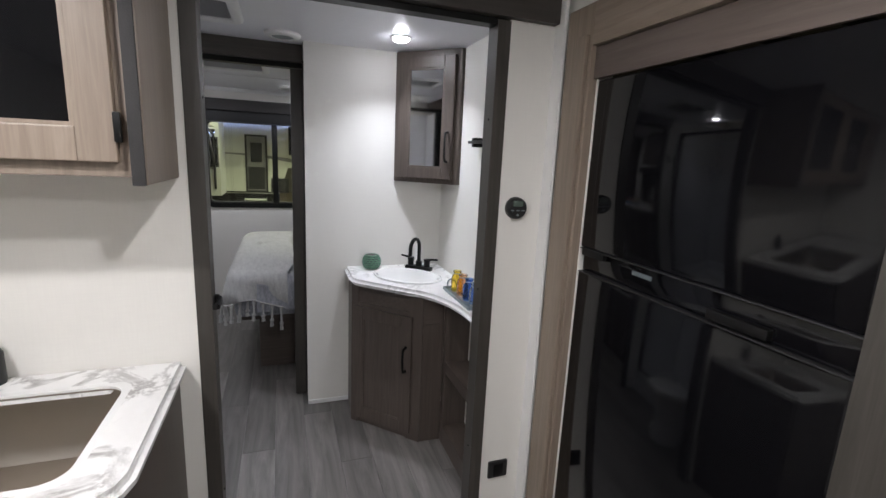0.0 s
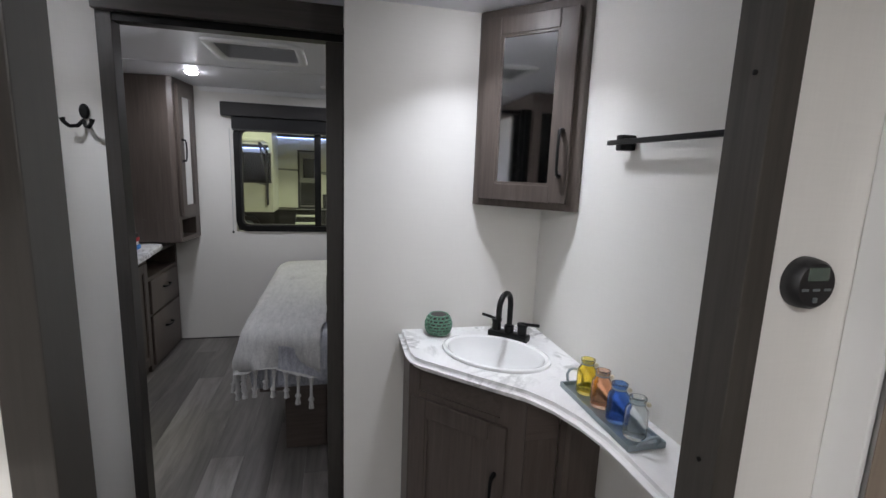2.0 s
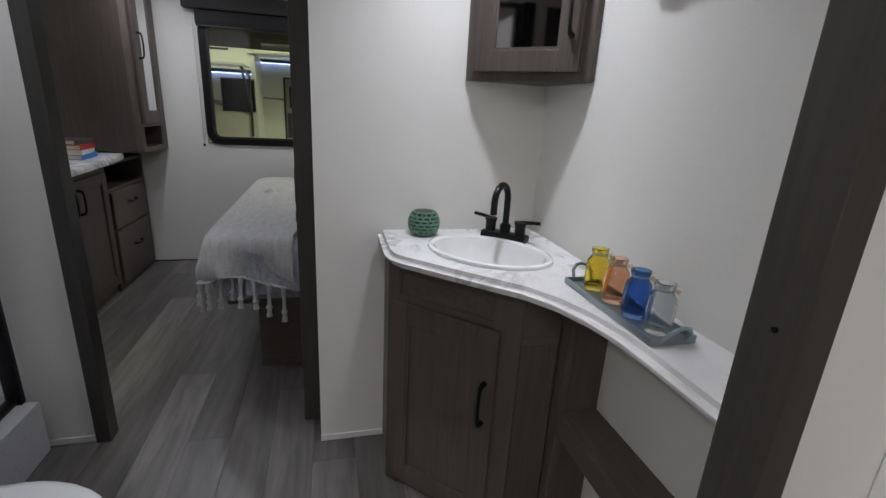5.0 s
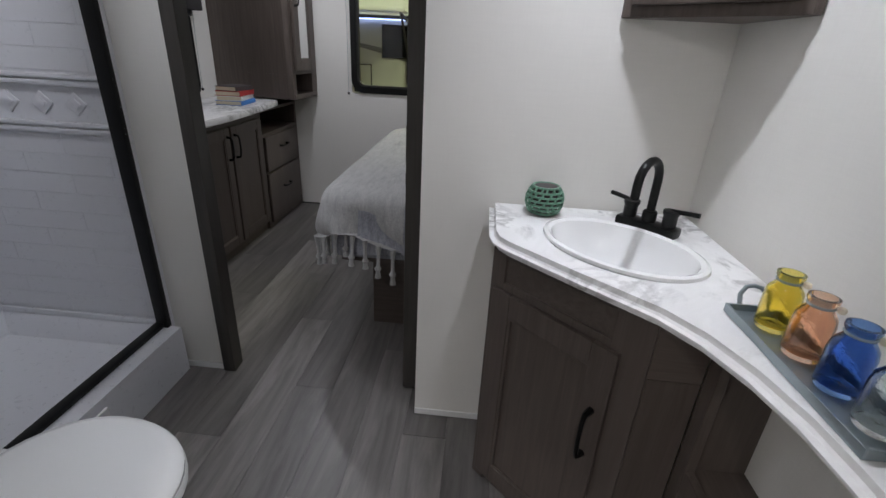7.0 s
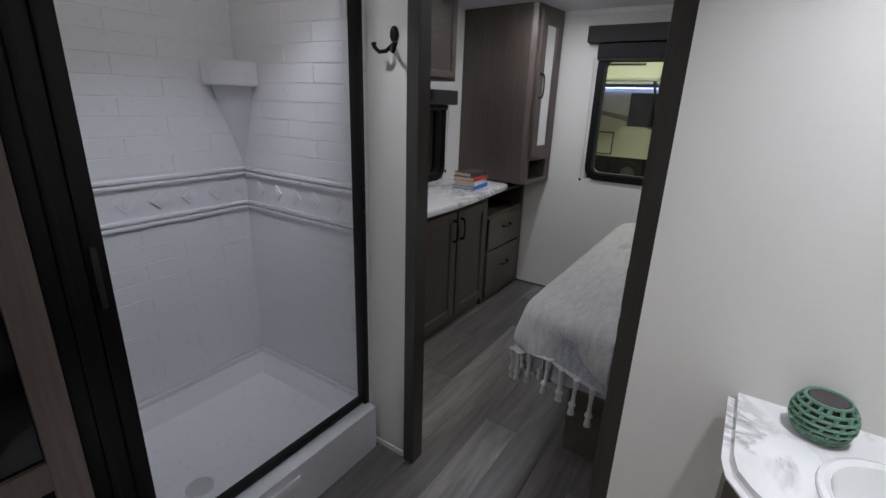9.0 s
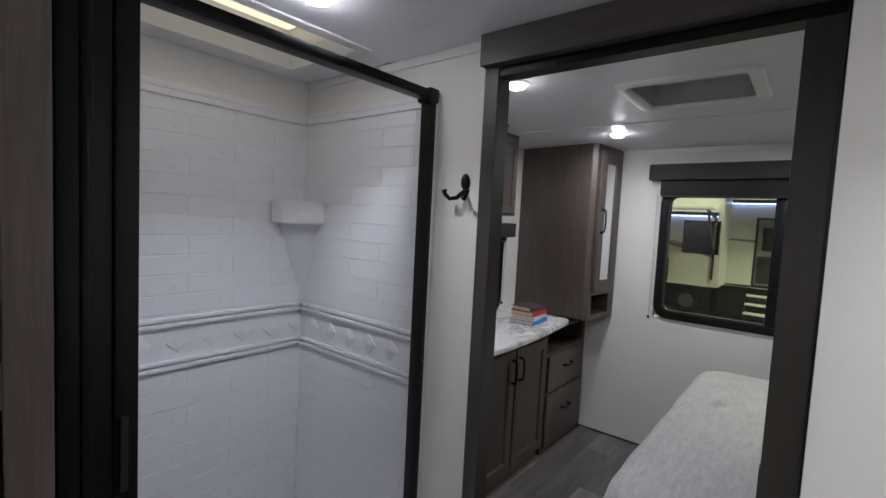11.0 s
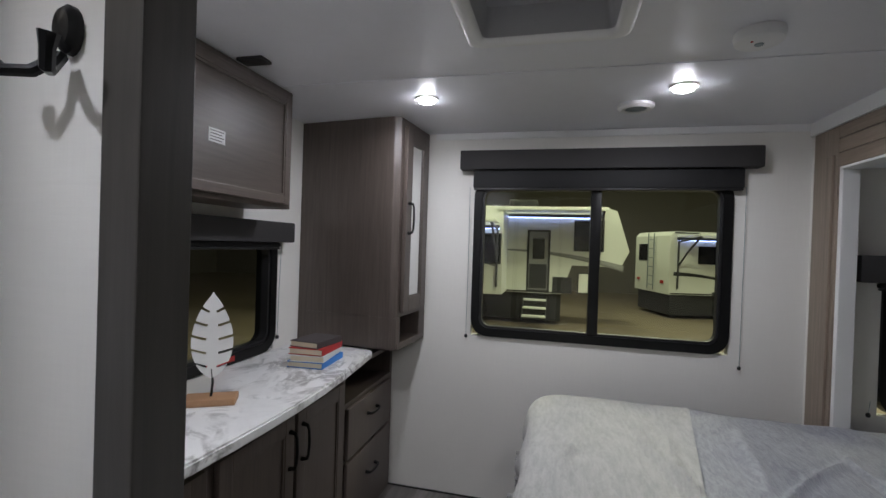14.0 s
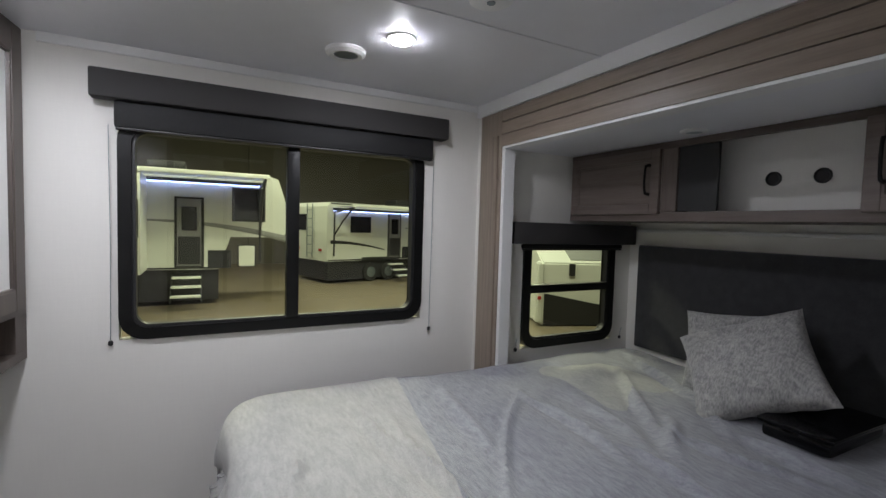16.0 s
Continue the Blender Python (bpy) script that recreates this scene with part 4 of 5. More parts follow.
part("socket", box(1.125, 1.165, Y1 - 0.016, Y1 - 0.011, 0.275, 0.325, 0.003), BLACK, ol)

KZ = 0.865
kc = thing("kitchen_counter", -0.5, 3.44, 0, "white marble-look kitchen worktop with rounded corner", "countertop")
KO = [(XL, Y1 - 0.001), (XL, 3.14), (0.03, 3.14), (0.07, 3.15), (0.10, 3.18), (0.112, 3.22), (0.112, Y1 - 0.001)]
KH = rounded(-0.62, 0.0, 3.22, 3.60, 0.03)
part("top", slab(KO, KH, KZ - 0.038, KZ, 0.014), MARBLE, kc, smooth=False)
kb = thing("kitchen_cabinet", -0.5, 3.45, 0, "dark stained kitchen base cabinet", "cabinet")
part("body", box(0.06, 0.09, 3.18, Y1 - 0.002, 0.0, KZ - 0.039, 0.002), DARKWOOD, kb, smooth=False)
part("front", box(XL, 0.06, 3.17, 3.19, 0.0, KZ - 0.039, 0.002), DARKWOOD, kb, smooth=False)
ks = thing("kitchen_sink", -0.31, 3.41, KZ - 0.2, "stainless steel kitchen sink with a white rim", "sink")
b = bmesh.new()
rings = []
for d, z in ((-0.004, -0.001), (0.0, -0.03), (0.004, -0.14), (0.025, -0.172), (0.08, -0.18)):
    rings.append([b.verts.new((x, y, KZ + z)) for x, y in rounded(-0.62 + d, -d, 3.22 + d, 3.60 - d, 0.05)])
for p, q in zip(rings, rings[1:]):
    for i in range(len(p)):
        b.faces.new((p[i - 1], p[i], q[i], q[i - 1]))
b.faces.new(rings[-1])
part("bowl", b, STEEL, ks)
merged = ring_frame(rounded(-0.645, 0.025, 3.195, 3.625, 0.05), rounded(-0.617, -0.003, 3.223, 3.597, 0.05), -0.007, -0.0005, pose(0, 0, KZ, 90) @ pose(0, 0, 0) @ Matrix.Diagonal((1, 1, -1, 1)))
part("rim", merged, WHITEPL, ks, smooth=False)
so_ = thing("soap_bottle", -0.3, 3.66, KZ, "black soap bottle beside the kitchen sink", "bottle")
part("body", lathe([(0, 0), (0.022, 0), (0.024, 0.01), (0.024, 0.08), (0.012, 0.1), (0.01, 0.12), (0, 0.12)], -0.305, 3.675, KZ, 18), BLACKPL, so_)

ku = thing("kitchen_wall_cabinet", -0.4, 3.57, 1.40, "light ash-look wall cabinet with black glass doors", "cabinet")
part("body", box(XL, 0.10, 3.45, Y1 - 0.001, 1.40, ZC - 0.002, 0.002), TANWOOD, ku, smooth=False)
part("end_panel", box(0.10, 0.125, 3.41, Y1 - 0.001, 1.385, ZC - 0.002, 0.006), TANWOOD, ku, smooth=False)
part("end_edge", box(0.098, 0.123, 3.404, 3.412, 1.385, ZC - 0.002, 0.003), VALFAB, ku, "dark strip along the front of the end panel")
kd = shaker("door", 0.5, ZC - 1.43 - 0.01, face_to(-0.43, 3.45, 1.43, -90), TANWOOD, ku, 0.068, 0.02, GLOSSBLACK, "glass_panel")
part("hinge", box(0.068, 0.082, 3.424, 3.434, 1.47, 1.53, 0.003), BLACK, kd, "black hinge")
shaker("door", 0.5, ZC - 1.43 - 0.01, face_to(-0.94, 3.45, 1.43, -90), TANWOOD, ku, 0.068, 0.02, GLOSSBLACK, "glass_panel")

fr = thing("refrigerator", 1.55, 3.18, 0.08, "tall glossy black two-door refrigerator built into ash trim", "refrigerator")
FX = XR - 0.005
part("body", box(FX + 0.05, XR + 0.6, 2.76, 3.51, 0.081, 1.712, 0.004), BLACKPL, fr)
fd1 = part("freezer_door", box(FX, FX + 0.05, 2.75, 3.513, 1.215, 1.714, 0.008), GLOSSBLACK, fr)
fd2 = part("fridge_door", box(FX, FX + 0.05, 2.75, 3.513, 0.082, 1.135, 0.008), GLOSSBLACK, fr)
part("handle_band", box(FX + 0.012, FX + 0.05, 2.753, 3.51, 1.14, 1.21, 0.006), GLOSSBLACK, fr)
part("door_edge", box(FX - 0.003, FX + 0.02, 2.753, 3.51, 1.2105, 1.2145, 0.001), BLACKPL, fr, "thin grey door edge")
part("door_edge", box(FX - 0.003, FX + 0.02, 2.753, 3.51, 1.1355, 1.139, 0.001), BLACKPL, fr, "thin grey door edge")
part("grip", box(FX - 0.004, FX + 0.03, 3.40, 3.50, 1.19, 1.2145, 0.006), BLACK, fr)
part("grip", box(FX - 0.006, FX + 0.03, 2.90, 3.04, 1.145, 1.17, 0.006), BLACK, fr)
part("badge", box(FX + 0.008, FX + 0.013, 3.22, 3.29, 1.18, 1.192, 0.002), ZINC, fr, "small silver badge")
part("hinge_cap", box(FX - 0.004, FX + 0.04, 2.755, 2.79, 1.7145, 1.735, 0.004), BLACK, fr)
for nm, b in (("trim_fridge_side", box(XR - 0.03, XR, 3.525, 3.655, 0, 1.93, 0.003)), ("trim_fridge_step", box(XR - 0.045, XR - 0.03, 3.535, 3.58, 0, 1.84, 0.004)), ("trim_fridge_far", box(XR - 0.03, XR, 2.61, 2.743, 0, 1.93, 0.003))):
    # far board is the same ash; its shade is put in as a darker wood
    setting(nm, b, SHADEDWOOD if nm == "trim_fridge_far" else TANWOOD, "light ash-look trim board beside the refrigerator", "trim")
setting("trim_fridge_header", box(XR - 0.03, XR, 2.743, 3.525, 1.81, 1.93, 0.003), TANWOOD_Y, "light ash-look header over the refrigerator", "trim")
setting("trim_fridge_filler", box(XR - 0.014, XR - 0.001, 2.743, 3.525, 1.718, 1.808, 0.002), BEDWOOD_Y, "brown filler board above the refrigerator", "trim")
setting("trim_fridge_corner", box(1.235, XR - 0.03, 3.66, Y1 - 0.001, 0, ZC - 0.001, 0.003), WHITEPL, "white corner strip beside the refrigerator", "trim")

OHX, OHY = -0.98, 6.40       # front and end of the overhead cabinet

# ---- bedroom: dresser ----
DZ = 0.86
FXD = -0.775
dt = thing("dresser_worktop", -0.95, 6.1, DZ - 0.035, "white marble-look dresser top with a bowed front", "countertop")
bow = [(-0.735 + 0.055 * math.sin(math.pi * k / 12), 5.22 + (6.74 - 5.22) * k / 12) for k in range(13)]
dline = [(XL + 0.001, 5.10), (-0.735, 5.10)] + bow + [(-0.745, 6.79), (-0.78, 6.82), (-0.82, 6.83), (XL + 0.001, 6.83)]
part("top", prism(dline, DZ - 0.035, DZ, 0.006), MARBLE, dt)
dr = thing("dresser_cabinet", -0.98, 5.83, 0, "dark stained dresser base with framed doors", "cabinet")
part("body", box(XL + 0.001, FXD, 5.10, 6.535, 0.06, DZ - 0.036, 0.002), DARKWOOD, dr, smooth=False)
part("toe_kick", box(XL + 0.001, FXD - 0.02, 5.10, 6.535, 0.0, 0.06), DARKWOOD_Y, dr, smooth=False)
for y0, w, hy in ((6.145, 0.375, 0.03), (5.75, 0.375, 0.345), (5.33, 0.375, 0.03)):
    d = shaker("door", w, 0.70, face_to(FXD, y0, 0.075, 0), DARKWOOD, dr, 0.055)
    pull(0.13, face_to(FXD + 0.02, y0 + hy, 0.66, 0), d)
dw = thing("drawer_unit", -0.98, 6.85, 0, "dark stained two-drawer unit with an open niche", "drawer unit")
b = bmesh.new()
box(XL + 0.001, FXD, 6.537, YW - 0.001, 0.0, 0.66, 0.002, None, b)
box(XL + 0.001, FXD, 6.537, 6.56, 0.66, DZ - 0.04, 0.001, None, b)
box(XL + 0.001, FXD, 7.13, YW - 0.001, 0.66, DZ - 0.04, 0.001, None, b)
box(XL + 0.001, -1.16, 6.56, 7.13, 0.66, DZ - 0.04, 0, None, b)
box(XL + 0.001, FXD, 6.537, YW - 0.001, 0.80, DZ - 0.038, 0.002, None, b)
part("carcass", b, DARKWOOD, dw, smooth=False)
for z0, h in ((0.405, 0.235), (0.04, 0.35)):
    d = part("drawer", box(0, 0.54, -0.02, 0, 0, h, 0.006, face_to(FXD, 6.565, z0, 0)), DARKWOOD, dw, smooth=False)
    pull(0.11, face_to(FXD + 0.02, 6.565 + 0.27, z0 + h * 0.62, 0) @ pose(0, 0, 0, 0, 90), d)

# wardrobe
wd = thing("wardrobe", -0.9, 6.98, DZ + 0.01, "dark stained tall wardrobe with a narrow mirror door", "wardrobe")
W0, W1 = (-0.655, 6.775), (-0.59, YW - 0.001)
b = prism([(XL + 0.001, 6.845), W0, (-0.625, 6.79), W1, (XL + 0.001, YW - 0.001)], 1.03, ZC - 0.002, 0.002)
part("body", b, DARKWOOD, wd, smooth=False)
b = bmesh.new()
prism([(XL + 0.001, 6.845), W0, (-0.625, 6.79), (-0.618, 6.83), (XL + 0.001, 6.87)], 0.875, 1.03, 0.001, b)
prism([(-0.60, 7.09), W1, (XL + 0.001, YW - 0.001), (XL + 0.001, 7.1)], 0.875, 1.03, 0.001, b)
prism([(XL + 0.001, 6.85), (-0.655, 6.785), (-0.62, 6.8), W1, (XL + 0.001, YW - 0.001)], 0.868, 0.90, 0.001, b)
part("niche", b, DARKWOOD, wd, smooth=False)
wx, wy = W1[0] + 0.618, W1[1] - 6.79
wl = math.hypot(wx, wy)
wang = math.degrees(math.atan2(wy, wx)) - 90
WMX = face_to(-0.622 + wx / wl * 0.03, 6.79 + wy / wl * 0.03, 1.055, wang)
wdoor = shaker("door", wl - 0.075, ZC - 1.055 - 0.04, WMX, DARKWOOD, wd, 0.07, 0.02, MIRROR, "mirror")
pull(0.15, WMX @ pose(0.03, -0.02, 0.47), wdoor)

# overhead cabinet
oc = thing("overhead_cabinet", -1.0, 5.75, 1.51, "dark stained overhead cabinet with a paper label", "cabinet")
part("body", box(XL + 0.001, OHX, 5.10, OHY, 1.527, ZC - 0.002, 0.003), DARKWOOD, oc, smooth=False)
ocd = shaker("door", 0.62, ZC - 1.545 - 0.03, face_to(OHX, OHY - 0.655, 1.545, 0), DARKWOOD_Y, oc, 0.035)
shaker("door", 0.42, ZC - 1.545 - 0.03, face_to(OHX, 5.13, 1.545, 0), DARKWOOD_Y, oc, 0.035)
lbl = part("label", box(0.17, 0.245, -0.0125, -0.0095, 0.165, 0.21, 0, face_to(OHX, OHY - 0.655, 1.545, 0)), WHITEC, ocd, "small white paper label with print", smooth=False)
for k in range(4):
    part("print_line", box(0.176, 0.239 - 0.01 * (k % 2), -0.0132, -0.0124, 0.201 - 0.01 * k, 0.204 - 0.01 * k, 0, face_to(OHX, OHY - 0.655, 1.545, 0)), DARKC, lbl, smooth=False)

# books
bx, by, z = -0.89, 6.50, DZ + 0.0005
for k, (w, d, h, mat, lab, turn) in enumerate(((0.22, 0.16, 0.026, BLUEC, "blue", 4), (0.22, 0.15, 0.026, WHITEC, "white", 8), (0.205, 0.155, 0.028, REDC, "red", 3), (0.185, 0.14, 0.026, DARKC, "dark brown", -6))):
    bk = thing("book", bx, by, z, "%s hardback book lying in a stack" % lab, "book", "stacked books")
    M = pose(bx, by, z, 0, 0, turn)
    b = box(-d / 2, d / 2, -w / 2, w / 2, 0, 0.003, 0.001, M)
    box(-d / 2, d / 2, -w / 2, w / 2, h - 0.003, h, 0.001, M, b)
    box(d / 2 - 0.003, d / 2, -w / 2, w / 2, 0.003, h - 0.003, 0.001, M, b)
    part("cover", b, mat, bk, smooth=False)
    part("pages", box(-d / 2 + 0.004, d / 2 - 0.003, -w / 2 + 0.004, w / 2 - 0.004, 0.003, h - 0.003, 0, M), PAPER, bk, "cream page block", smooth=False)
    z += h + 0.0005

st = thing("window_sticker", XL, 6.3, WL[2], "small red printed strip on the side window frame", "sticker")
part("strip", box(XL + 0.0145, XL + 0.017, 6.18, 6.34, WL[2] + 0.012, WL[2] + 0.034, 0), REDC, st, smooth=False)
cv = thing("ceiling_catch", -1.03, 6.06, ZC, "small black fitting on the ceiling above the cabinet", "fitting")
part("plate", box(-0.96, -0.86, 6.02, 6.08, ZC - 0.012, ZC - 0.0005, 0.003), BLACKPL, cv)

# leaf ornament
lf = thing("leaf_ornament", -0.93, 5.83, DZ, "white pierced leaf ornament on a wooden base", "ornament")
LMX = pose(-0.945, 5.93, DZ, 0, 0, 30) @ Matrix.Diagonal((1.04, 1.0, 1.12, 1.0))
part("base", box(-0.075, 0.075, -0.04, 0.04, 0.0005, 0.02, 0.002, LMX), TANC, lf, "tan wooden base block")
part("stem", tube([LMX @ Vector((0, 0, 0.018)), LMX @ Vector((0.004, 0, 0.06)), LMX @ Vector((0, 0, 0.1))], 0.004, 8), BLACK, lf, "thin dark stem")
def leaf_edge(v):
    return 0.058 * math.sin(math.pi * min(1.0, max(0.0, v)) ** 0.8) ** 0.75 + 0.002


right = []
for k in range(6):
    v0, v1 = k / 6, (k + 1) / 6
    for q_ in (0.12, 0.4, 0.7, 0.93):
        v = v0 + (v1 - v0) * q_
        right.append((leaf_edge(v), 0.075 + 0.24 * v))
    if k < 5:
        w = leaf_edge(v1)
        right += [(w * 0.55, 0.075 + 0.24 * (v1 - 0.045)), (w * 0.3, 0.075 + 0.24 * (v1 - 0.055)), (w * 0.28, 0.075 + 0.24 * (v1 - 0.025)), (w * 0.55, 0.075 + 0.24 * (v1 - 0.01))]
outline = [(0.0, 0.072)] + right + [(0.0, 0.322)] + [(-x, z) for x, z in reversed(right)]
b = bmesh.new()
f = b.faces.new([b.verts.new((x, -0.0035, z)) for x, z in outline])
r = bmesh.ops.extrude_face_region(b, geom=[f])["geom"]
bmesh.ops.translate(b, vec=(0, 0.007, 0), verts=[v for v in r if isinstance(v, bmesh.types.BMVert)])
bmesh.ops.triangulate(b, faces=[f_ for f_ in b.faces if len(f_.verts) > 4])
bmesh.ops.transform(b, matrix=LMX, verts=b.verts)
part("leaf", b, WHITEC, lf, "white painted leaf with slots", smooth=False)

# ---- bedroom: bed ----
BT = 0.695                          # mattress top
BX0, BX1, BY0, BY1 = 0.05, 2.2, 5.24, 6.93
bed = thing("bed", 1.1, 6.1, 0, "made-up bed with a dark wooden storage base", "bed")
part("base", box(0.216, 2.2, 5.475, 6.85, 0.0, 0.40, 0.004), DARKWOOD_X, bed, smooth=False)
part("platform", box(0.12, 2.22, 5.32, 6.88, 0.40, 0.425, 0.003), DARKWOOD_X, bed, smooth=False)


def soft_edge(x, y, x0, x1, y0, y1, r):
    """Signed distance to a rounded rectangle and the outward direction."""
    cx, cy = min(max(x, x0 + r), x1 - r), min(max(y, y0 + r), y1 - r)
    dx, dy = x - cx, y - cy
    d = math.hypot(dx, dy)
    if d < 1e-6:
        return -r, (1.0, 0.0)
    return d - r, (dx / d, dy / d)


FOLDS = ((1.13, 6.55, 0.68, 5.99),
         (1.81, 6.6, 1.3, 6.01),
         (1.35, 6.39, 1.21, 6.03),
         (1.14, 6.51, 1.08, 6.0),
         (1.11, 6.03, 1.15, 5.72),
         (1.44, 6.11, 1.29, 5.91),
         (1.37, 6.02, 1.47, 5.69),
         (0.56, 6.5, 0.54, 6.0),
         (0.87, 6.66, 0.72, 6.17),
         (2.02, 6.72, 1.77, 6.28),
         (1.89, 6.43, 1.55, 5.92),
         (1.55, 5.92, 1.61, 5.59),
         (0.18, 6.22, 0.17, 6.35),
         (0.48, 6.64, 0.52, 6.15))


def crease(x, y):
    """Height of the pulled folds that run over the bedspread."""
    h = 0.0
    for k, (x0, y0, x1, y1) in enumerate(FOLDS):
        dx, dy = x1 - x0, y1 - y0
        l2 = dx * dx + dy * dy
        s = ((x - x0) * dx + (y - y0) * dy) / l2
        c = min(1.0, max(0.0, s))
        bend = 0.03 * math.sin(3.0 * c + k)
        off = ((x - x0) * dy - (y - y0) * dx) / math.sqrt(l2) - bend
        past = (s - c) * math.sqrt(l2)
        w = 0.013 + 0.005 * (k % 3)
        fade = 0.35 + 0.65 * math.sin(math.pi * (0.08 + 0.84 * c))
        body = math.exp(-(past / 0.06) ** 2) * fade
        h += body * (0.026 + 0.007 * (k % 2)) * (math.exp(-(off / w) ** 2) - 0.45 * math.exp(-((off - 2.1 * w) / (1.5 * w)) ** 2))
    return h


def drape(u0, u1, v0, v1, step, top, amp, seed, hang_max, shift=0.0, body=(BX0, BX1, BY0, BY1, 0.16), ripple=0.012, skew=0.0, foot=0.0):
    nu, nv = int((u1 - u0) / step), int((v1 - v0) / step)
    b = bmesh.new()
    grid = []
    for i in range(nu + 1):
        row = []
        for j in range(nv + 1):
            y = v0 + (v1 - v0) * j / nv
            x = u0 + (u1 - u0 - skew * min(1.6, max(0.0, 6.9 - y))) * i / nu
            sd, (nx, ny) = soft_edge(x, y, *body)
            n1 = noise.noise((x * 2.2 + seed, y * 2.2, seed)) + 0.5 * noise.noise((x * 5, y * 5 + seed, 1.3))
            calm = min(1.0, max(0.12, (x - 0.4) / 0.3)) if ripple < 0.014 else 1.0
            ridge = crease(x, y) * min(1.0, max(0.0, (-sd - 0.06) / 0.12))
            fold = noise.noise((x * 1.6 + y * 1.1 + seed, (x - y) * 5.5, 0.4))
            if sd <= -0.06:
                p = (x, y, top + calm * amp * (0.6 * n1 + 0.5 * max(0.0, fold)) + ridge + shift)
            else:
                e = min(sd, hang_max + foot * abs(nx) + abs(ny) * (0.02 + 0.16 * min(1.0, max(0.0, (x - 0.1) / 0.45)))) + 0.06
                # roll over a rounded rim, then hang
                a = min(e / 0.06, 1.57)
                rim = 0.06 * math.sin(a)
                down = 0.06 * (1 - math.cos(a)) + max(0.0, e - 0.094)
                along = x * 17 + y * 17
                wav = ripple * math.sin(along + 2.2 * n1) * min(1.0, max(0.0, e - 0.05) / 0.15)
                k = rim - 0.06 + 0.02 + wav + 0.10 * max(0.0, e - 0.1)
                p = (x - nx * sd + nx * k, y - ny * sd + ny * k, top + calm * amp * n1 * max(0.0, 1 - e * 6) - down + shift)
            row.append(b.verts.new(p))
        grid.append(row)
    for i in range(nu):
        for j in range(nv):
            b.faces.new((grid[i][j], grid[i + 1][j], grid[i + 1][j + 1], grid[i][j + 1]))
    edges = ([grid[0][j].co.copy() for j in range(nv + 1)], [grid[i][0].co.copy() for i in range(nu + 1)])
    return b, edges


b = box(BX0 + 0.03, BX1, BY0 + 0.03, BY1 - 0.02, 0.426, BT - 0.02, 0.05)
part("mattress", b, SHEET, bed)
cover = thing("bedspread", 1.2, 6.08, BT, "rumpled heathered grey bedspread over the mattress", "bedspread")
b, _ = drape(0.22, 2.16, 5.06, 6.96, 0.014, BT, 0.026, 3.0, 0.12)
part("cloth", b, SHEET, cover)
throw = thing("throw_blanket", 0.4, 6.0, BT, "pale woven throw with knotted tassels over the bed foot", "blanket")
b, edges = drape(-0.24, 0.72, 5.0, 6.98, 0.02, BT + 0.016, 0.007, 9.0, 0.06, 0.0, (BX0, BX1, BY0, BY1, 0.16), 0.024, 0.2, 0.12)
part("cloth", b, THROW, throw)
rng = random.Random(11)


def tassel(p):
    L = rng.uniform(0.11, 0.15)
    ox, oy = rng.uniform(-0.012, 0.012), rng.uniform(-0.012, 0.012)
    pts = [(p.x, p.y, p.z + 0.004), (p.x + ox * 0.4, p.y + oy * 0.4, p.z - L * 0.3), (p.x + ox * 0.7, p.y + oy * 0.7, p.z - L * 0.62), (p.x + ox, p.y + oy, p.z - L * 0.72), (p.x + ox * 1.1, p.y + oy * 1.1, p.z - L * 0.8), (p.x + ox * 1.2, p.y + oy * 1.2, p.z - L)]
    part("tassel", tube(pts, 0.0085, 7, None, (1.5, 0.75, 0.85, 1.75, 0.95, 1.5)), THROW, throw)


for line, gap in ((edges[0], 0.05), (edges[1], 0.05)):
    far = 0.0
    for a, c in zip(line, line[1:]):
        far += (a - c).length
        if far > gap:
            far = 0.0
            tassel(c)

# pillows
def pillow(name, m, w, h, t, mat, label, seed):
    b = bmesh.new()
    n = 36
    for s in (1, -1):
        g = []
        for i in range(n + 1):
            row = []
            for j in range(n + 1):
                u, v = 2 * i / n - 1, 2 * j / n - 1
                e = max(0.0, (1 - u ** 4) * (1 - v ** 4)) ** 0.5
                x = u * w / 2 * (1 - 0.08 * (1 - v * v) * abs(u))
                z = v * h / 2 * (1 - 0.08 * (1 - u * u) * abs(v))
                y = s * (t / 2 * e + 0.012 * noise.noise((u * 4 + seed, v * 4, s)) * e + 0.007 * abs(noise.noise((u * 9 + seed, v * 9, 3.0))) * e + 0.006 * math.sin(9 * u + 5 * v + seed) * e)
                row.append(b.verts.new((x, y, z)))
            g.append(row)
        for i in range(n):
            for j in range(n):
                b.faces.new((g[i][j], g[i + 1][j], g[i + 1][j + 1], g[i][j + 1]))
    bmesh.ops.remove_doubles(b, verts=b.verts, dist=0.002)
    bmesh.ops.transform(b, matrix=m, verts=b.verts)
    return solo(name, b, mat, label, "pillow", "pillows on the bed")


pillow("pillow", pose(1.80, 6.02, 0.88, 42, 24, 114), 0.45, 0.40, 0.15, PILLOWFAB, "grey and white tufted square pillow leaning on the bed", 1.0)
pillow("pillow", pose(1.97, 6.16, 0.87, 26, 6, 108), 0.42, 0.38, 0.13, PILLOWFAB, "grey tufted pillow behind the front one", 2.0)
fleece = thing("fleece_blanket", 1.5, 6.5, BT, "cream fleece bunched up on the bedspread", "blanket")
b, _ = drape(1.30, 1.86, 6.20, 6.82, 0.016, BT, 0.024, 17.0, 0.1)
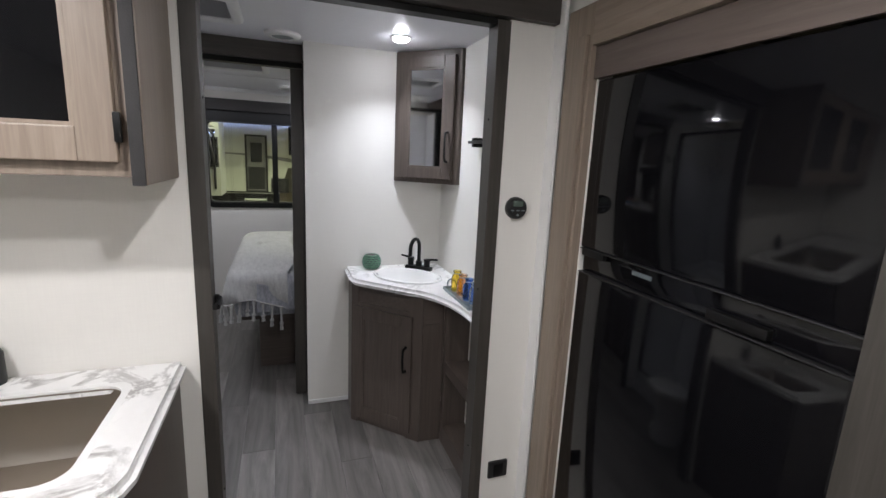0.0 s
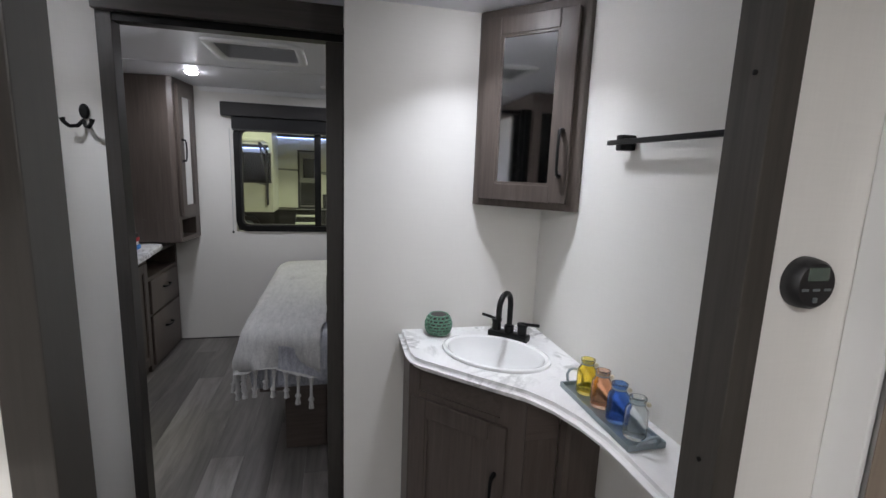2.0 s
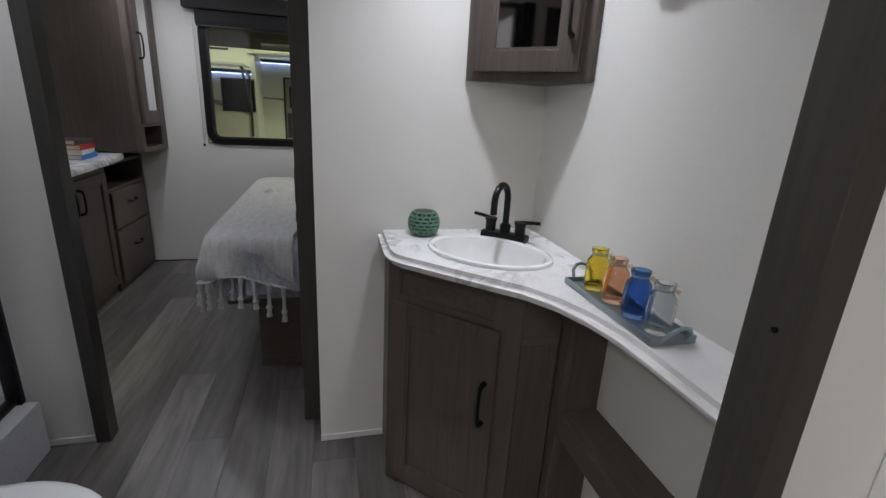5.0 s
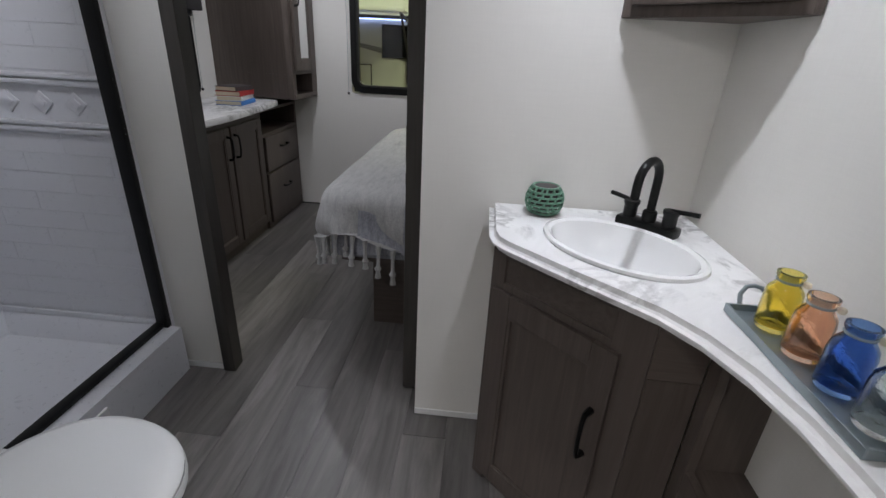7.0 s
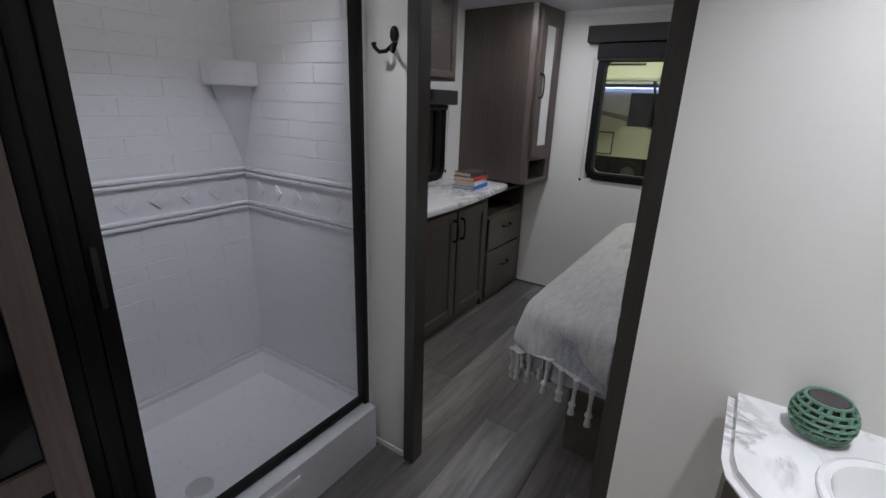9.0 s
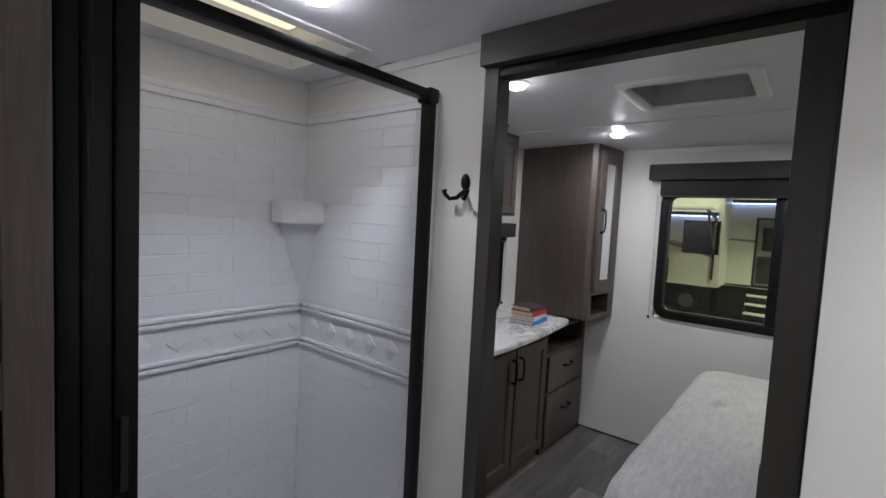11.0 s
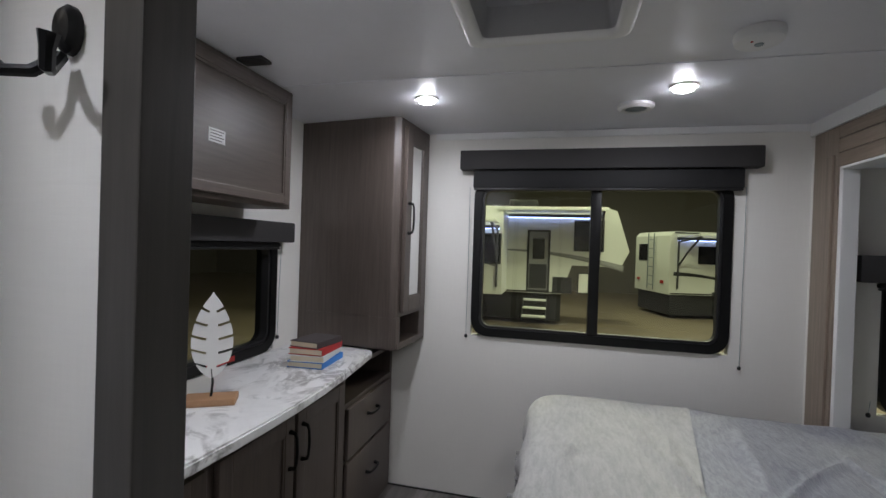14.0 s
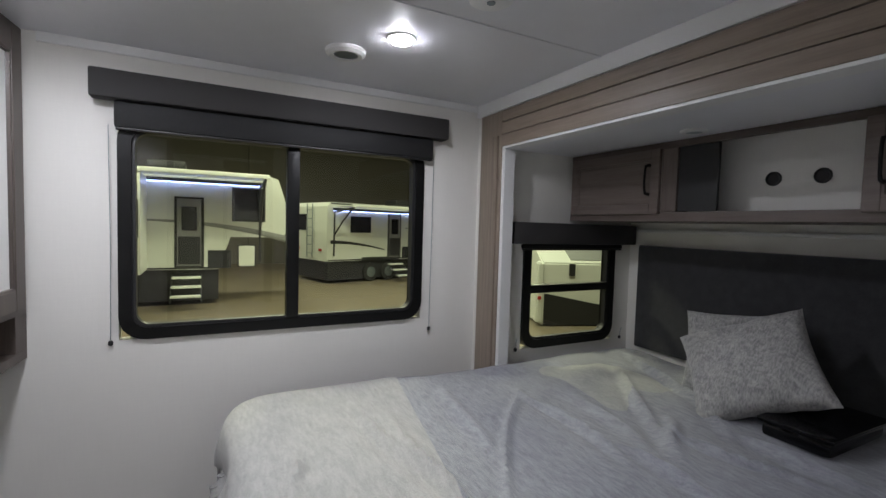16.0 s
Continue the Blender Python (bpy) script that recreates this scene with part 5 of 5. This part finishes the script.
for v in b.verts:
    e_u, e_v = max(0.0, math.sin(math.pi * (v.co.x - 1.30) / 0.56)), max(0.0, math.sin(math.pi * (v.co.y - 6.20) / 0.62))
    lump = 0.5 + 0.5 * noise.noise((v.co.x * 7, v.co.y * 7, 5.0))
    v.co.z += 0.07 * (e_u * e_v) ** 0.6 * (0.45 + 0.55 * lump) - 0.02
part("cloth", b, cloth("cream_fleece", (0.30, 0.31, 0.29), (0.47, 0.47, 0.44), 90), fleece)
bin_ = thing("storage_bin", 1.81, 5.63, BT, "low black glossy case lying at the bed head", "case")
part("case", box(1.66, 2.04, 5.70, 5.90, BT + 0.004, BT + 0.055, 0.02), GLOSSBLACK, bin_)
part("lid", box(1.65, 2.05, 5.69, 5.91, BT + 0.055, BT + 0.07, 0.006), GLOSSBLACK, bin_)

# headboard and cabinets over it
hb = thing("headboard", XS - 0.02, 6.0, 0.8, "charcoal cloth headboard panel on the white wall", "headboard")
part("panel", box(XS - 0.035, XS - 0.001, 5.10, 6.90, 0.70, 1.30, 0.012), HEADB, hb)
part("strip", box(XS - 0.02, XS - 0.001, 5.05, 6.985, 1.375, 1.395, 0.004), WHITEPL, hb, "white strip above the panel")
uc = thing("bed_cabinet", 2.0, 6.0, 1.43, "ash-look cabinet bridge above the bed with a black panel", "cabinet")
UX = 1.775
part("body", box(UX + 0.02, XS - 0.001, 5.05, 6.984, 1.43, 1.455, 0.002), BEDWOOD_Y, uc, smooth=False)
part("back_panel", box(UX + 0.16, UX + 0.175, 5.35, 6.40, 1.455, 1.778), WALL, uc, "pale panel with two round sockets", smooth=False)
part("face_rail", box(UX, UX + 0.02, 5.05, 6.984, 1.428, 1.47, 0.003), BEDWOOD_Y, uc, smooth=False)
part("face_rail", box(UX, UX + 0.02, 5.05, 6.984, 1.748, 1.778, 0.003), DARKWOOD_Y, uc, smooth=False)
part("stile", box(UX, UX + 0.02, 6.345, 6.42, 1.47, 1.748, 0.002), BEDWOOD, uc, smooth=False)
part("divider", box(UX + 0.02, XS - 0.002, 6.395, 6.41, 1.455, 1.778), BEDWOOD, uc, smooth=False)
part("divider", box(UX + 0.02, XS - 0.002, 5.70, 5.715, 1.455, 1.778), BEDWOOD, uc, smooth=False)
part("black_panel", box(UX + 0.004, UX + 0.02, 6.17, 6.34, 1.472, 1.747, 0.003), BLACKPL, uc, "black flat control panel", smooth=False)
for y0, w, hy in ((6.42, 0.54, 0.05), (5.17, 0.54, 0.49)):
    d = shaker("door", w, 0.29, face_to(UX, y0 + w, 1.46, 180) , BEDWOOD_Y, uc, 0.045)
    pull(0.13, face_to(UX - 0.02, y0 + hy, 1.615, 180), d)
for y in (6.045, 5.885):
    part("socket", lathe([(0, 0), (0.028, 0), (0.028, 0.006), (0.024, 0.008), (0.02, 0.003), (0, 0.003)], 0, 0, 0, 20, 1, 1, pose(UX + 0.159, y, 1.60, 0, -90)), BLACKPL, uc, "round black socket")

# ---- the hall outside ----
GZ = -0.85
ground = setting("ground", box(-60, 60, -40, 70, GZ - 0.2, GZ), CONCRETE, "tan concrete floor of a show hall", "ground")
setting("wall_hall_north", box(-40, 40, 30, 30.5, GZ, 9), HALLWALL, "grey-beige hall wall far behind the trailers", "wall")
setting("wall_hall_west", box(-22, -21.5, -30, 30, GZ, 9), HALLWALL, "grey-beige hall wall", "wall")
setting("wall_hall_east", box(30, 30.5, -30, 30, GZ, 9), HALLWALL, "grey-beige hall wall", "wall")
setting("ceiling_hall", box(-40, 40, -30, 35, 9, 9.3), HALLWALL, "pale hall roof deck", "ceiling")

for by_ in (14, 18, 22, 26):
    setting("hall_beam", box(-22, 30, by_ - 0.12, by_ + 0.12, 8.4, 8.98, 0.02), TRAILERDARK, "dark steel beam under the hall roof", "beam")
for bx_ in (-8, 2, 12, 22):
    setting("hall_column", box(bx_ - 0.12, bx_ + 0.12, 29.7, 29.98, GZ, 8.4, 0.02), HALLWALL, "steel column against the hall wall", "column")


def trailer(x, y, turn, length, height, label, led=True, fifth=False, win=True, wpos=0.70, dpos=0.46, H0=0.75, wz=(1.15, 1.85), strip=(0.08, 0.86), drop=0.0):
    """A parked caravan whose long side looks along local -y; origin at the ground, front left."""
    t = thing("travel_trailer", x, y, GZ, label, "trailer", "show trailers")
    M = pose(x, y, GZ, 0, 0, turn)
    prof = [(0, H0), (length, H0), (length, height - 0.15), (length - 0.15, height), (0.15, height), (0, height - 0.15)]
    if fifth:
        prof = [(0, H0), (length * 0.74, H0), (length * 0.78, H0 + 0.85), (length * 0.97, H0 + 0.85), (length, H0 + 1.3), (length * 0.95, height - 0.1), (length * 0.9, height), (0.15, height), (0, height - 0.2)]
    q = bmesh.new()
    f = q.faces.new([q.verts.new((px, 0, pz)) for px, pz in prof])
    r = bmesh.ops.extrude_face_region(q, geom=[f])["geom"]
    bmesh.ops.translate(q, vec=(0, 2.4, 0), verts=[v for v in r if isinstance(v, bmesh.types.BMVert)])
    bmesh.ops.transform(q, matrix=M, verts=q.verts)
    part("body", q, TRAILER, t, smooth=False)
    part("underskirt", box(0.1, length * 0.74, 0.1, 2.3, 0.12, H0, 0, M), TRAILERDARK, t, smooth=False)
    L = length
    def side(name, x0, x1, z0, z1, mat, d=0.03, lab=""):
        return part(name, box(x0, x1, -d, 0.002, z0, z1, 0.008, M), mat, t, lab, smooth=False)
    dx = L * dpos
    dr_ = side("door", dx, dx + 0.66, H0 + 0.05, H0 + 1.85, TRAILERDARK)
    part("door_frame", box(dx + 0.06, dx + 0.6, -0.04, -0.03, H0 + 0.1, H0 + 1.8, 0.01, M), TRAILERGREY, dr_, smooth=False)
    part("door_window", box(dx + 0.16, dx + 0.5, -0.05, -0.04, H0 + 1.0, H0 + 1.6, 0.01, M), GLOSSBLACK, dr_, smooth=False)
    part("door_screen", box(dx + 0.08, dx + 0.58, -0.05, -0.04, H0 + 0.14, H0 + 0.85, 0.01, M), TRAILERDARK, dr_, smooth=False)
    if win:
        side("window", L * wpos, L * wpos + 0.75, H0 + wz[0], H0 + wz[1], GLOSSBLACK)
        side("window_trim", L * wpos - 0.04, L * wpos + 0.79, H0 + wz[0] - 0.04, H0 + wz[1] + 0.04, TRAILERDARK, 0.02)
        side("window", L * 0.13, L * 0.13 + 0.9, H0 + 1.05, H0 + 1.65, GLOSSBLACK)
    side("storage_hatch", dx + 0.75, dx + 1.3, H0 + 0.03, H0 + 0.5, TRAILERDARK)
    hatch = side("side_hatch", dx + 1.45, dx + 1.9, H0 + 0.05, H0 + 0.65, TRAILERDARK)
    part("hatch_panel", box(dx + 1.48, dx + 1.87, -0.04, -0.03, H0 + 0.08, H0 + 0.62, 0.01, M), TRAILER, hatch, smooth=False)
    for k in range(3):
        part("step", box(dx - 0.05, dx + 0.6, -0.32 - 0.27 * k, -0.05 - 0.27 * k, H0 - 0.2 - 0.2 * k, H0 - 0.16 - 0.2 * k, 0.005, M), TRAILER, t, "pale step tread")
    for k in (0, 1):
        q = tube([(dx - 0.05 + 0.65 * k, -0.05, H0 - 0.12), (dx - 0.05 + 0.65 * k, -0.9, H0 - 0.7)], 0.02, 6)
        bmesh.ops.transform(q, matrix=M, verts=q.verts)
        part("step_rail", q, TRAILERDARK, t)
    # swoosh graphic
    q = tube([(L * 0.48 + k * L * 0.05, -0.005, H0 + 1.25 - 0.0035 * (k ** 2.1)) for k in range(11)], 0.06, 6, None, [0.3 + 0.12 * k for k in range(11)])
    bmesh.ops.transform(q, matrix=M @ Matrix.Diagonal((1, 0.2, 1, 1)), verts=q.verts)
    part("graphic", q, TRAILERGREY, t)
    q = tube([(L * 0.02 + k * L * 0.04, -0.005, H0 + 0.7 - 0.006 * k ** 1.9) for k in range(9)], 0.07, 6, None, [1.0 - 0.09 * k for k in range(9)])
    bmesh.ops.transform(q, matrix=M @ Matrix.Diagonal((1, 0.2, 1, 1)), verts=q.verts)
    part("graphic", q, TRAILERDARK, t)
    # awning rolled half out on its black arms
    a0, a1, az = L * strip[0], L * strip[1], height - 0.15 - drop
    aw = part("awning_rail", box(a0, a1, -0.05, 0.0, az - 0.05, az + 0.05, 0.02, M), TRAILERDARK, t)
    if led:
        part("led_strip", box(a0, a1, -0.07, -0.05, az - 0.06, az - 0.045, 0, M), LEDBLUE, aw, "glowing blue awning strip", smooth=False)
    cloth_ = box(a0, a1, -1.25, -0.06, az + 0.10, az + 0.115, 0.003, M)
    part("canopy", cloth_, TRAILER, t, "pale awning cloth")
    part("awning_tube", box(a0 - 0.05, a1 + 0.05, -1.36, -1.25, az + 0.06, az + 0.16, 0.03, M), TRAILER, t, "white awning roller")
    for ax in (a0 + 0.05, a1 - 0.05):
        for run in (((ax, -0.03, H0 + 0.2), (ax, -0.05, az)), ((ax, -0.04, H0 + 0.95), (ax, -0.55, az - 0.45), (ax, -1.28, az + 0.08)), ((ax, -0.05, az - 0.1), (ax, -1.28, az + 0.05))):
            q = tube(run, 0.032, 6)
            bmesh.ops.transform(q, matrix=M, verts=q.verts)
            part("awning_arm", q, TRAILERDARK, t)
    part("wheel_arch", box(L * 0.26 - 0.45, L * 0.26 + 1.3, -0.015, 0.0, H0, H0 + 0.12, 0.02, M), TRAILERDARK, t, "black wheel arch trim")
    part("roof_edge", box(0.15, L * 0.9, -0.012, 0.0, height - 0.07, height - 0.02, 0.004, M), TRAILERDARK, t, "dark roof edge moulding")
    part("body_line", box(0.05, L * 0.72, -0.012, 0.0, H0 + 0.02, H0 + 0.06, 0.004, M), TRAILERDARK, t, "dark lower body moulding")
    ac = part("roof_unit", box(L * 0.5, L * 0.5 + 0.9, 0.8, 1.6, height, height + 0.3, 0.08, M), TRAILERDARK, t)
    for wx_ in (L * 0.26, L * 0.26 + 0.85):
        wh = part("wheel", lathe([(0, -0.1), (0.34, -0.1), (0.36, -0.07), (0.36, 0.07), (0.34, 0.1), (0, 0.1)], 0, 0, 0, 24, 1, 1, M @ pose(wx_, 0.12, 0.36, 90)), TRAILERDARK, t)
        part("rim", lathe([(0, 0.0), (0.2, 0.0), (0.2, 0.015), (0.08, 0.03), (0, 0.03)], 0, 0, 0, 16, 1, 1, M @ pose(wx_, 0.02, 0.36, 90)), ZINC, wh)
    # marker lamp, ladder on the near end
    side("marker_lamp", L * 0.66, L * 0.66 + 0.1, H0 + 1.2, H0 + 1.3, glow("amber_marker", (1.0, 0.5, 0.08), 3))
    for s in (0.9, 1.3):
        q = tube([(-0.08, s, H0 + 0.1), (-0.08, s, height - 0.05)], 0.02, 6)
        bmesh.ops.transform(q, matrix=M, verts=q.verts)
        part("ladder_rail", q, ZINC, t)
    for k in range(6):
        q = tube([(-0.08, 0.9, H0 + 0.25 + 0.32 * k), (-0.08, 1.3, H0 + 0.25 + 0.32 * k)], 0.016, 6)
        bmesh.ops.transform(q, matrix=M, verts=q.verts)
        part("rung", q, ZINC, t)
    if win:
        part("end_window", box(-0.02, 0.01, 1.5, 2.1, H0 + 1.1, H0 + 1.7, 0, M), GLOSSBLACK, t, smooth=False)
    for yy in (0.35, 2.0):
        part("tail_lamp", box(-0.03, 0.01, yy, yy + 0.18, H0 + 0.35, H0 + 0.45, 0.005, M), REDC, t, smooth=False)
    return t


trailer(-4.9, 18.3, 0, 7.0, 3.45, "white fifth-wheel trailer with blue awning light and steps", True, True, True, 0.79, 0.597, 0.92, (1.30, 2.12), (0.50, 0.89), 0.12)
trailer(3.8, 21.3, 17, 7.5, 2.95, "white travel trailer with a rear ladder and awning light", True, False, True, 0.62, 0.36, 0.82, (1.05, 1.6), (0.03, 0.9), 0.1)
trailer(-7.4, 17.0, 0, 6.1, 3.35, "white travel trailer with a dark side window", True, False, True, 0.865, 0.5, 0.95, (0.86, 1.62), (0.1, 0.985), 0.42)
trailer(-7.5, 3.0, 90, 7.0, 3.0, "white trailer parked beside the side window", False)


def compact_trailer(x, y, turn):
    """A low trailer seen from its blunt front: cream upper shell, sloped glazed brow and a dark stone guard."""
    t = thing("compact_trailer", x, y, GZ, "cream compact trailer with a dark stone guard in front", "trailer", "show trailers")
    M = pose(x, y, GZ, 0, 0, turn)

    def shell(name, prof, w0, w1, mat, label=""):
        q = bmesh.new()
        fa_ = q.faces.new([q.verts.new((w0, py, pz)) for py, pz in prof])
        r_ = bmesh.ops.extrude_face_region(q, geom=[fa_])["geom"]
        bmesh.ops.translate(q, vec=(w1 - w0, 0, 0), verts=[v for v in r_ if isinstance(v, bmesh.types.BMVert)])
        bmesh.ops.bevel(q, geom=q.edges, offset=0.03, segments=2, affect="EDGES")
        bmesh.ops.transform(q, matrix=M, verts=q.verts)
        return part(name, q, mat, t, label, smooth=False)
    shell("body", [(0, 0.03), (0, 1.45), (0.9, 1.95), (5.0, 2.1), (5.0, 0.03)], 0, 2.1, TRAILER)
    shell("side_flange", [(-0.05, 0.1), (-0.03, 1.45), (0.12, 1.5), (0.2, 0.1)], -0.14, 0.0, TRAILER, "cream corner flange")
    q = bmesh.new()
    guard = q.faces.new([q.verts.new((px, -0.012, pz)) for px, pz in ((0.05, 0.03), (2.05, 0.03), (2.05, 0.38), (0.05, 0.76))])
    g_ = bmesh.ops.extrude_face_region(q, geom=[guard])["geom"]
    bmesh.ops.translate(q, vec=(0, 0.03, 0), verts=[v for v in g_ if isinstance(v, bmesh.types.BMVert)])
    bmesh.ops.transform(q, matrix=M, verts=q.verts)
    part("stone_guard", q, TRAILERDARK, t, "dark slanted stone guard", smooth=False)
    part("brow_window", box(0.7, 1.9, 0.12, 0.98, -0.012, 0.012, 0.004, M @ pose(0, 0, 1.46, 29)), TRAILERGREY, t, "grey sloped front window")
    part("latch", box(0.62, 0.76, -0.035, 0.0, 1.16, 1.44, 0.01, M), TRAILERDARK, t)
    part("marker", box(-0.12, -0.04, -0.075, -0.04, 0.62, 0.70, 0.01, M), REDC, t, "small red marker lamp")
    part("seam", box(1.62, 1.66, -0.02, 0.0, 0.4, 1.45, 0.004, M), TRAILERDARK, t)


compact_trailer(6.75, 13.1, -20)

# ---- floor planks and shower bricks ----
rng = random.Random(21)
PW, PL = 0.152, 1.22
plank_meshes = {}


def plank_mesh(w, l):
    key = (round(w, 3), round(l, 3))
    if key not in plank_meshes:
        b = bmesh.new()
        bmesh.ops.create_cube(b, size=1, matrix=Matrix.LocRotScale((0, 0, -0.006), None, (w - 0.0006, l - 0.0006, 0.012)))
        bmesh.ops.bevel(b, geom=[e for e in b.edges if all(v.co.z > -0.001 for v in e.verts)], offset=0.0006, segments=1, affect="EDGES")
        plank_meshes[key] = to_mesh("plank", b, FLOORWOOD)
    return plank_meshes[key]


x = XL
k = 0
while x < XR - 0.01:
    w = min(PW, XR - x)
    y = 0.2 - (k * 0.47 % PL)
    while y < YW - 0.02:
        y0, y1 = max(y, 0.0), min(y + PL, YW)
        if y1 - y0 > 0.01:
            ob = new("plank", plank_mesh(w, y1 - y0))
            ob.parent = floor
            ob.location = (x + w / 2, (y0 + y1) / 2, 0)
        y += PL
    x += PW
    k += 1

brick_meshes = {}


def brick(px, py, pz, w, h, along_y):
    key = (round(w, 3), round(h, 3), along_y)
    if key not in brick_meshes:
        b = bmesh.new()
        s = (0.0026, w - 0.0004, h - 0.0026) if along_y else (w - 0.0004, 0.0026, h - 0.0026)
        bmesh.ops.create_cube(b, size=1, matrix=Matrix.LocRotScale((0, 0, 0), None, s))
        bmesh.ops.bevel(b, geom=b.edges, offset=0.0011, segments=1, affect="EDGES")
        brick_meshes[key] = to_mesh("brick", b, SHOWERPL)
    ob = new("brick", brick_meshes[key])
    ob.parent = sh
    ob.matrix_parent_inverse = Matrix.Translation(-Vector(sh.location))
    ob.location = (px, py, pz)


def brick_field(z0, z1, rows):
    h = (z1 - z0) / rows
    for r in range(rows):
        z = z0 + (r + 0.5) * h
        off = 0.155 * (r % 2)
        for along, a0, a1 in ((True, PB, Y2L - 0.013), (False, XL + 0.021, SHX - 0.05)):
            a = a0 - off
            while a < a1 - 0.02:
                lo_, hi_ = max(a, a0), min(a + 0.31, a1)
                if hi_ - lo_ > 0.02:
                    c = (lo_ + hi_) / 2
                    if along:
                        brick(XL + 0.0205, c, z, hi_ - lo_, h, True)
                    else:
                        brick(c, Y2L - 0.0125, z, hi_ - lo_, h, False)
                a += 0.31


brick_field(1.12, 1.86, 11)
brick_field(0.24, 0.925, 10)
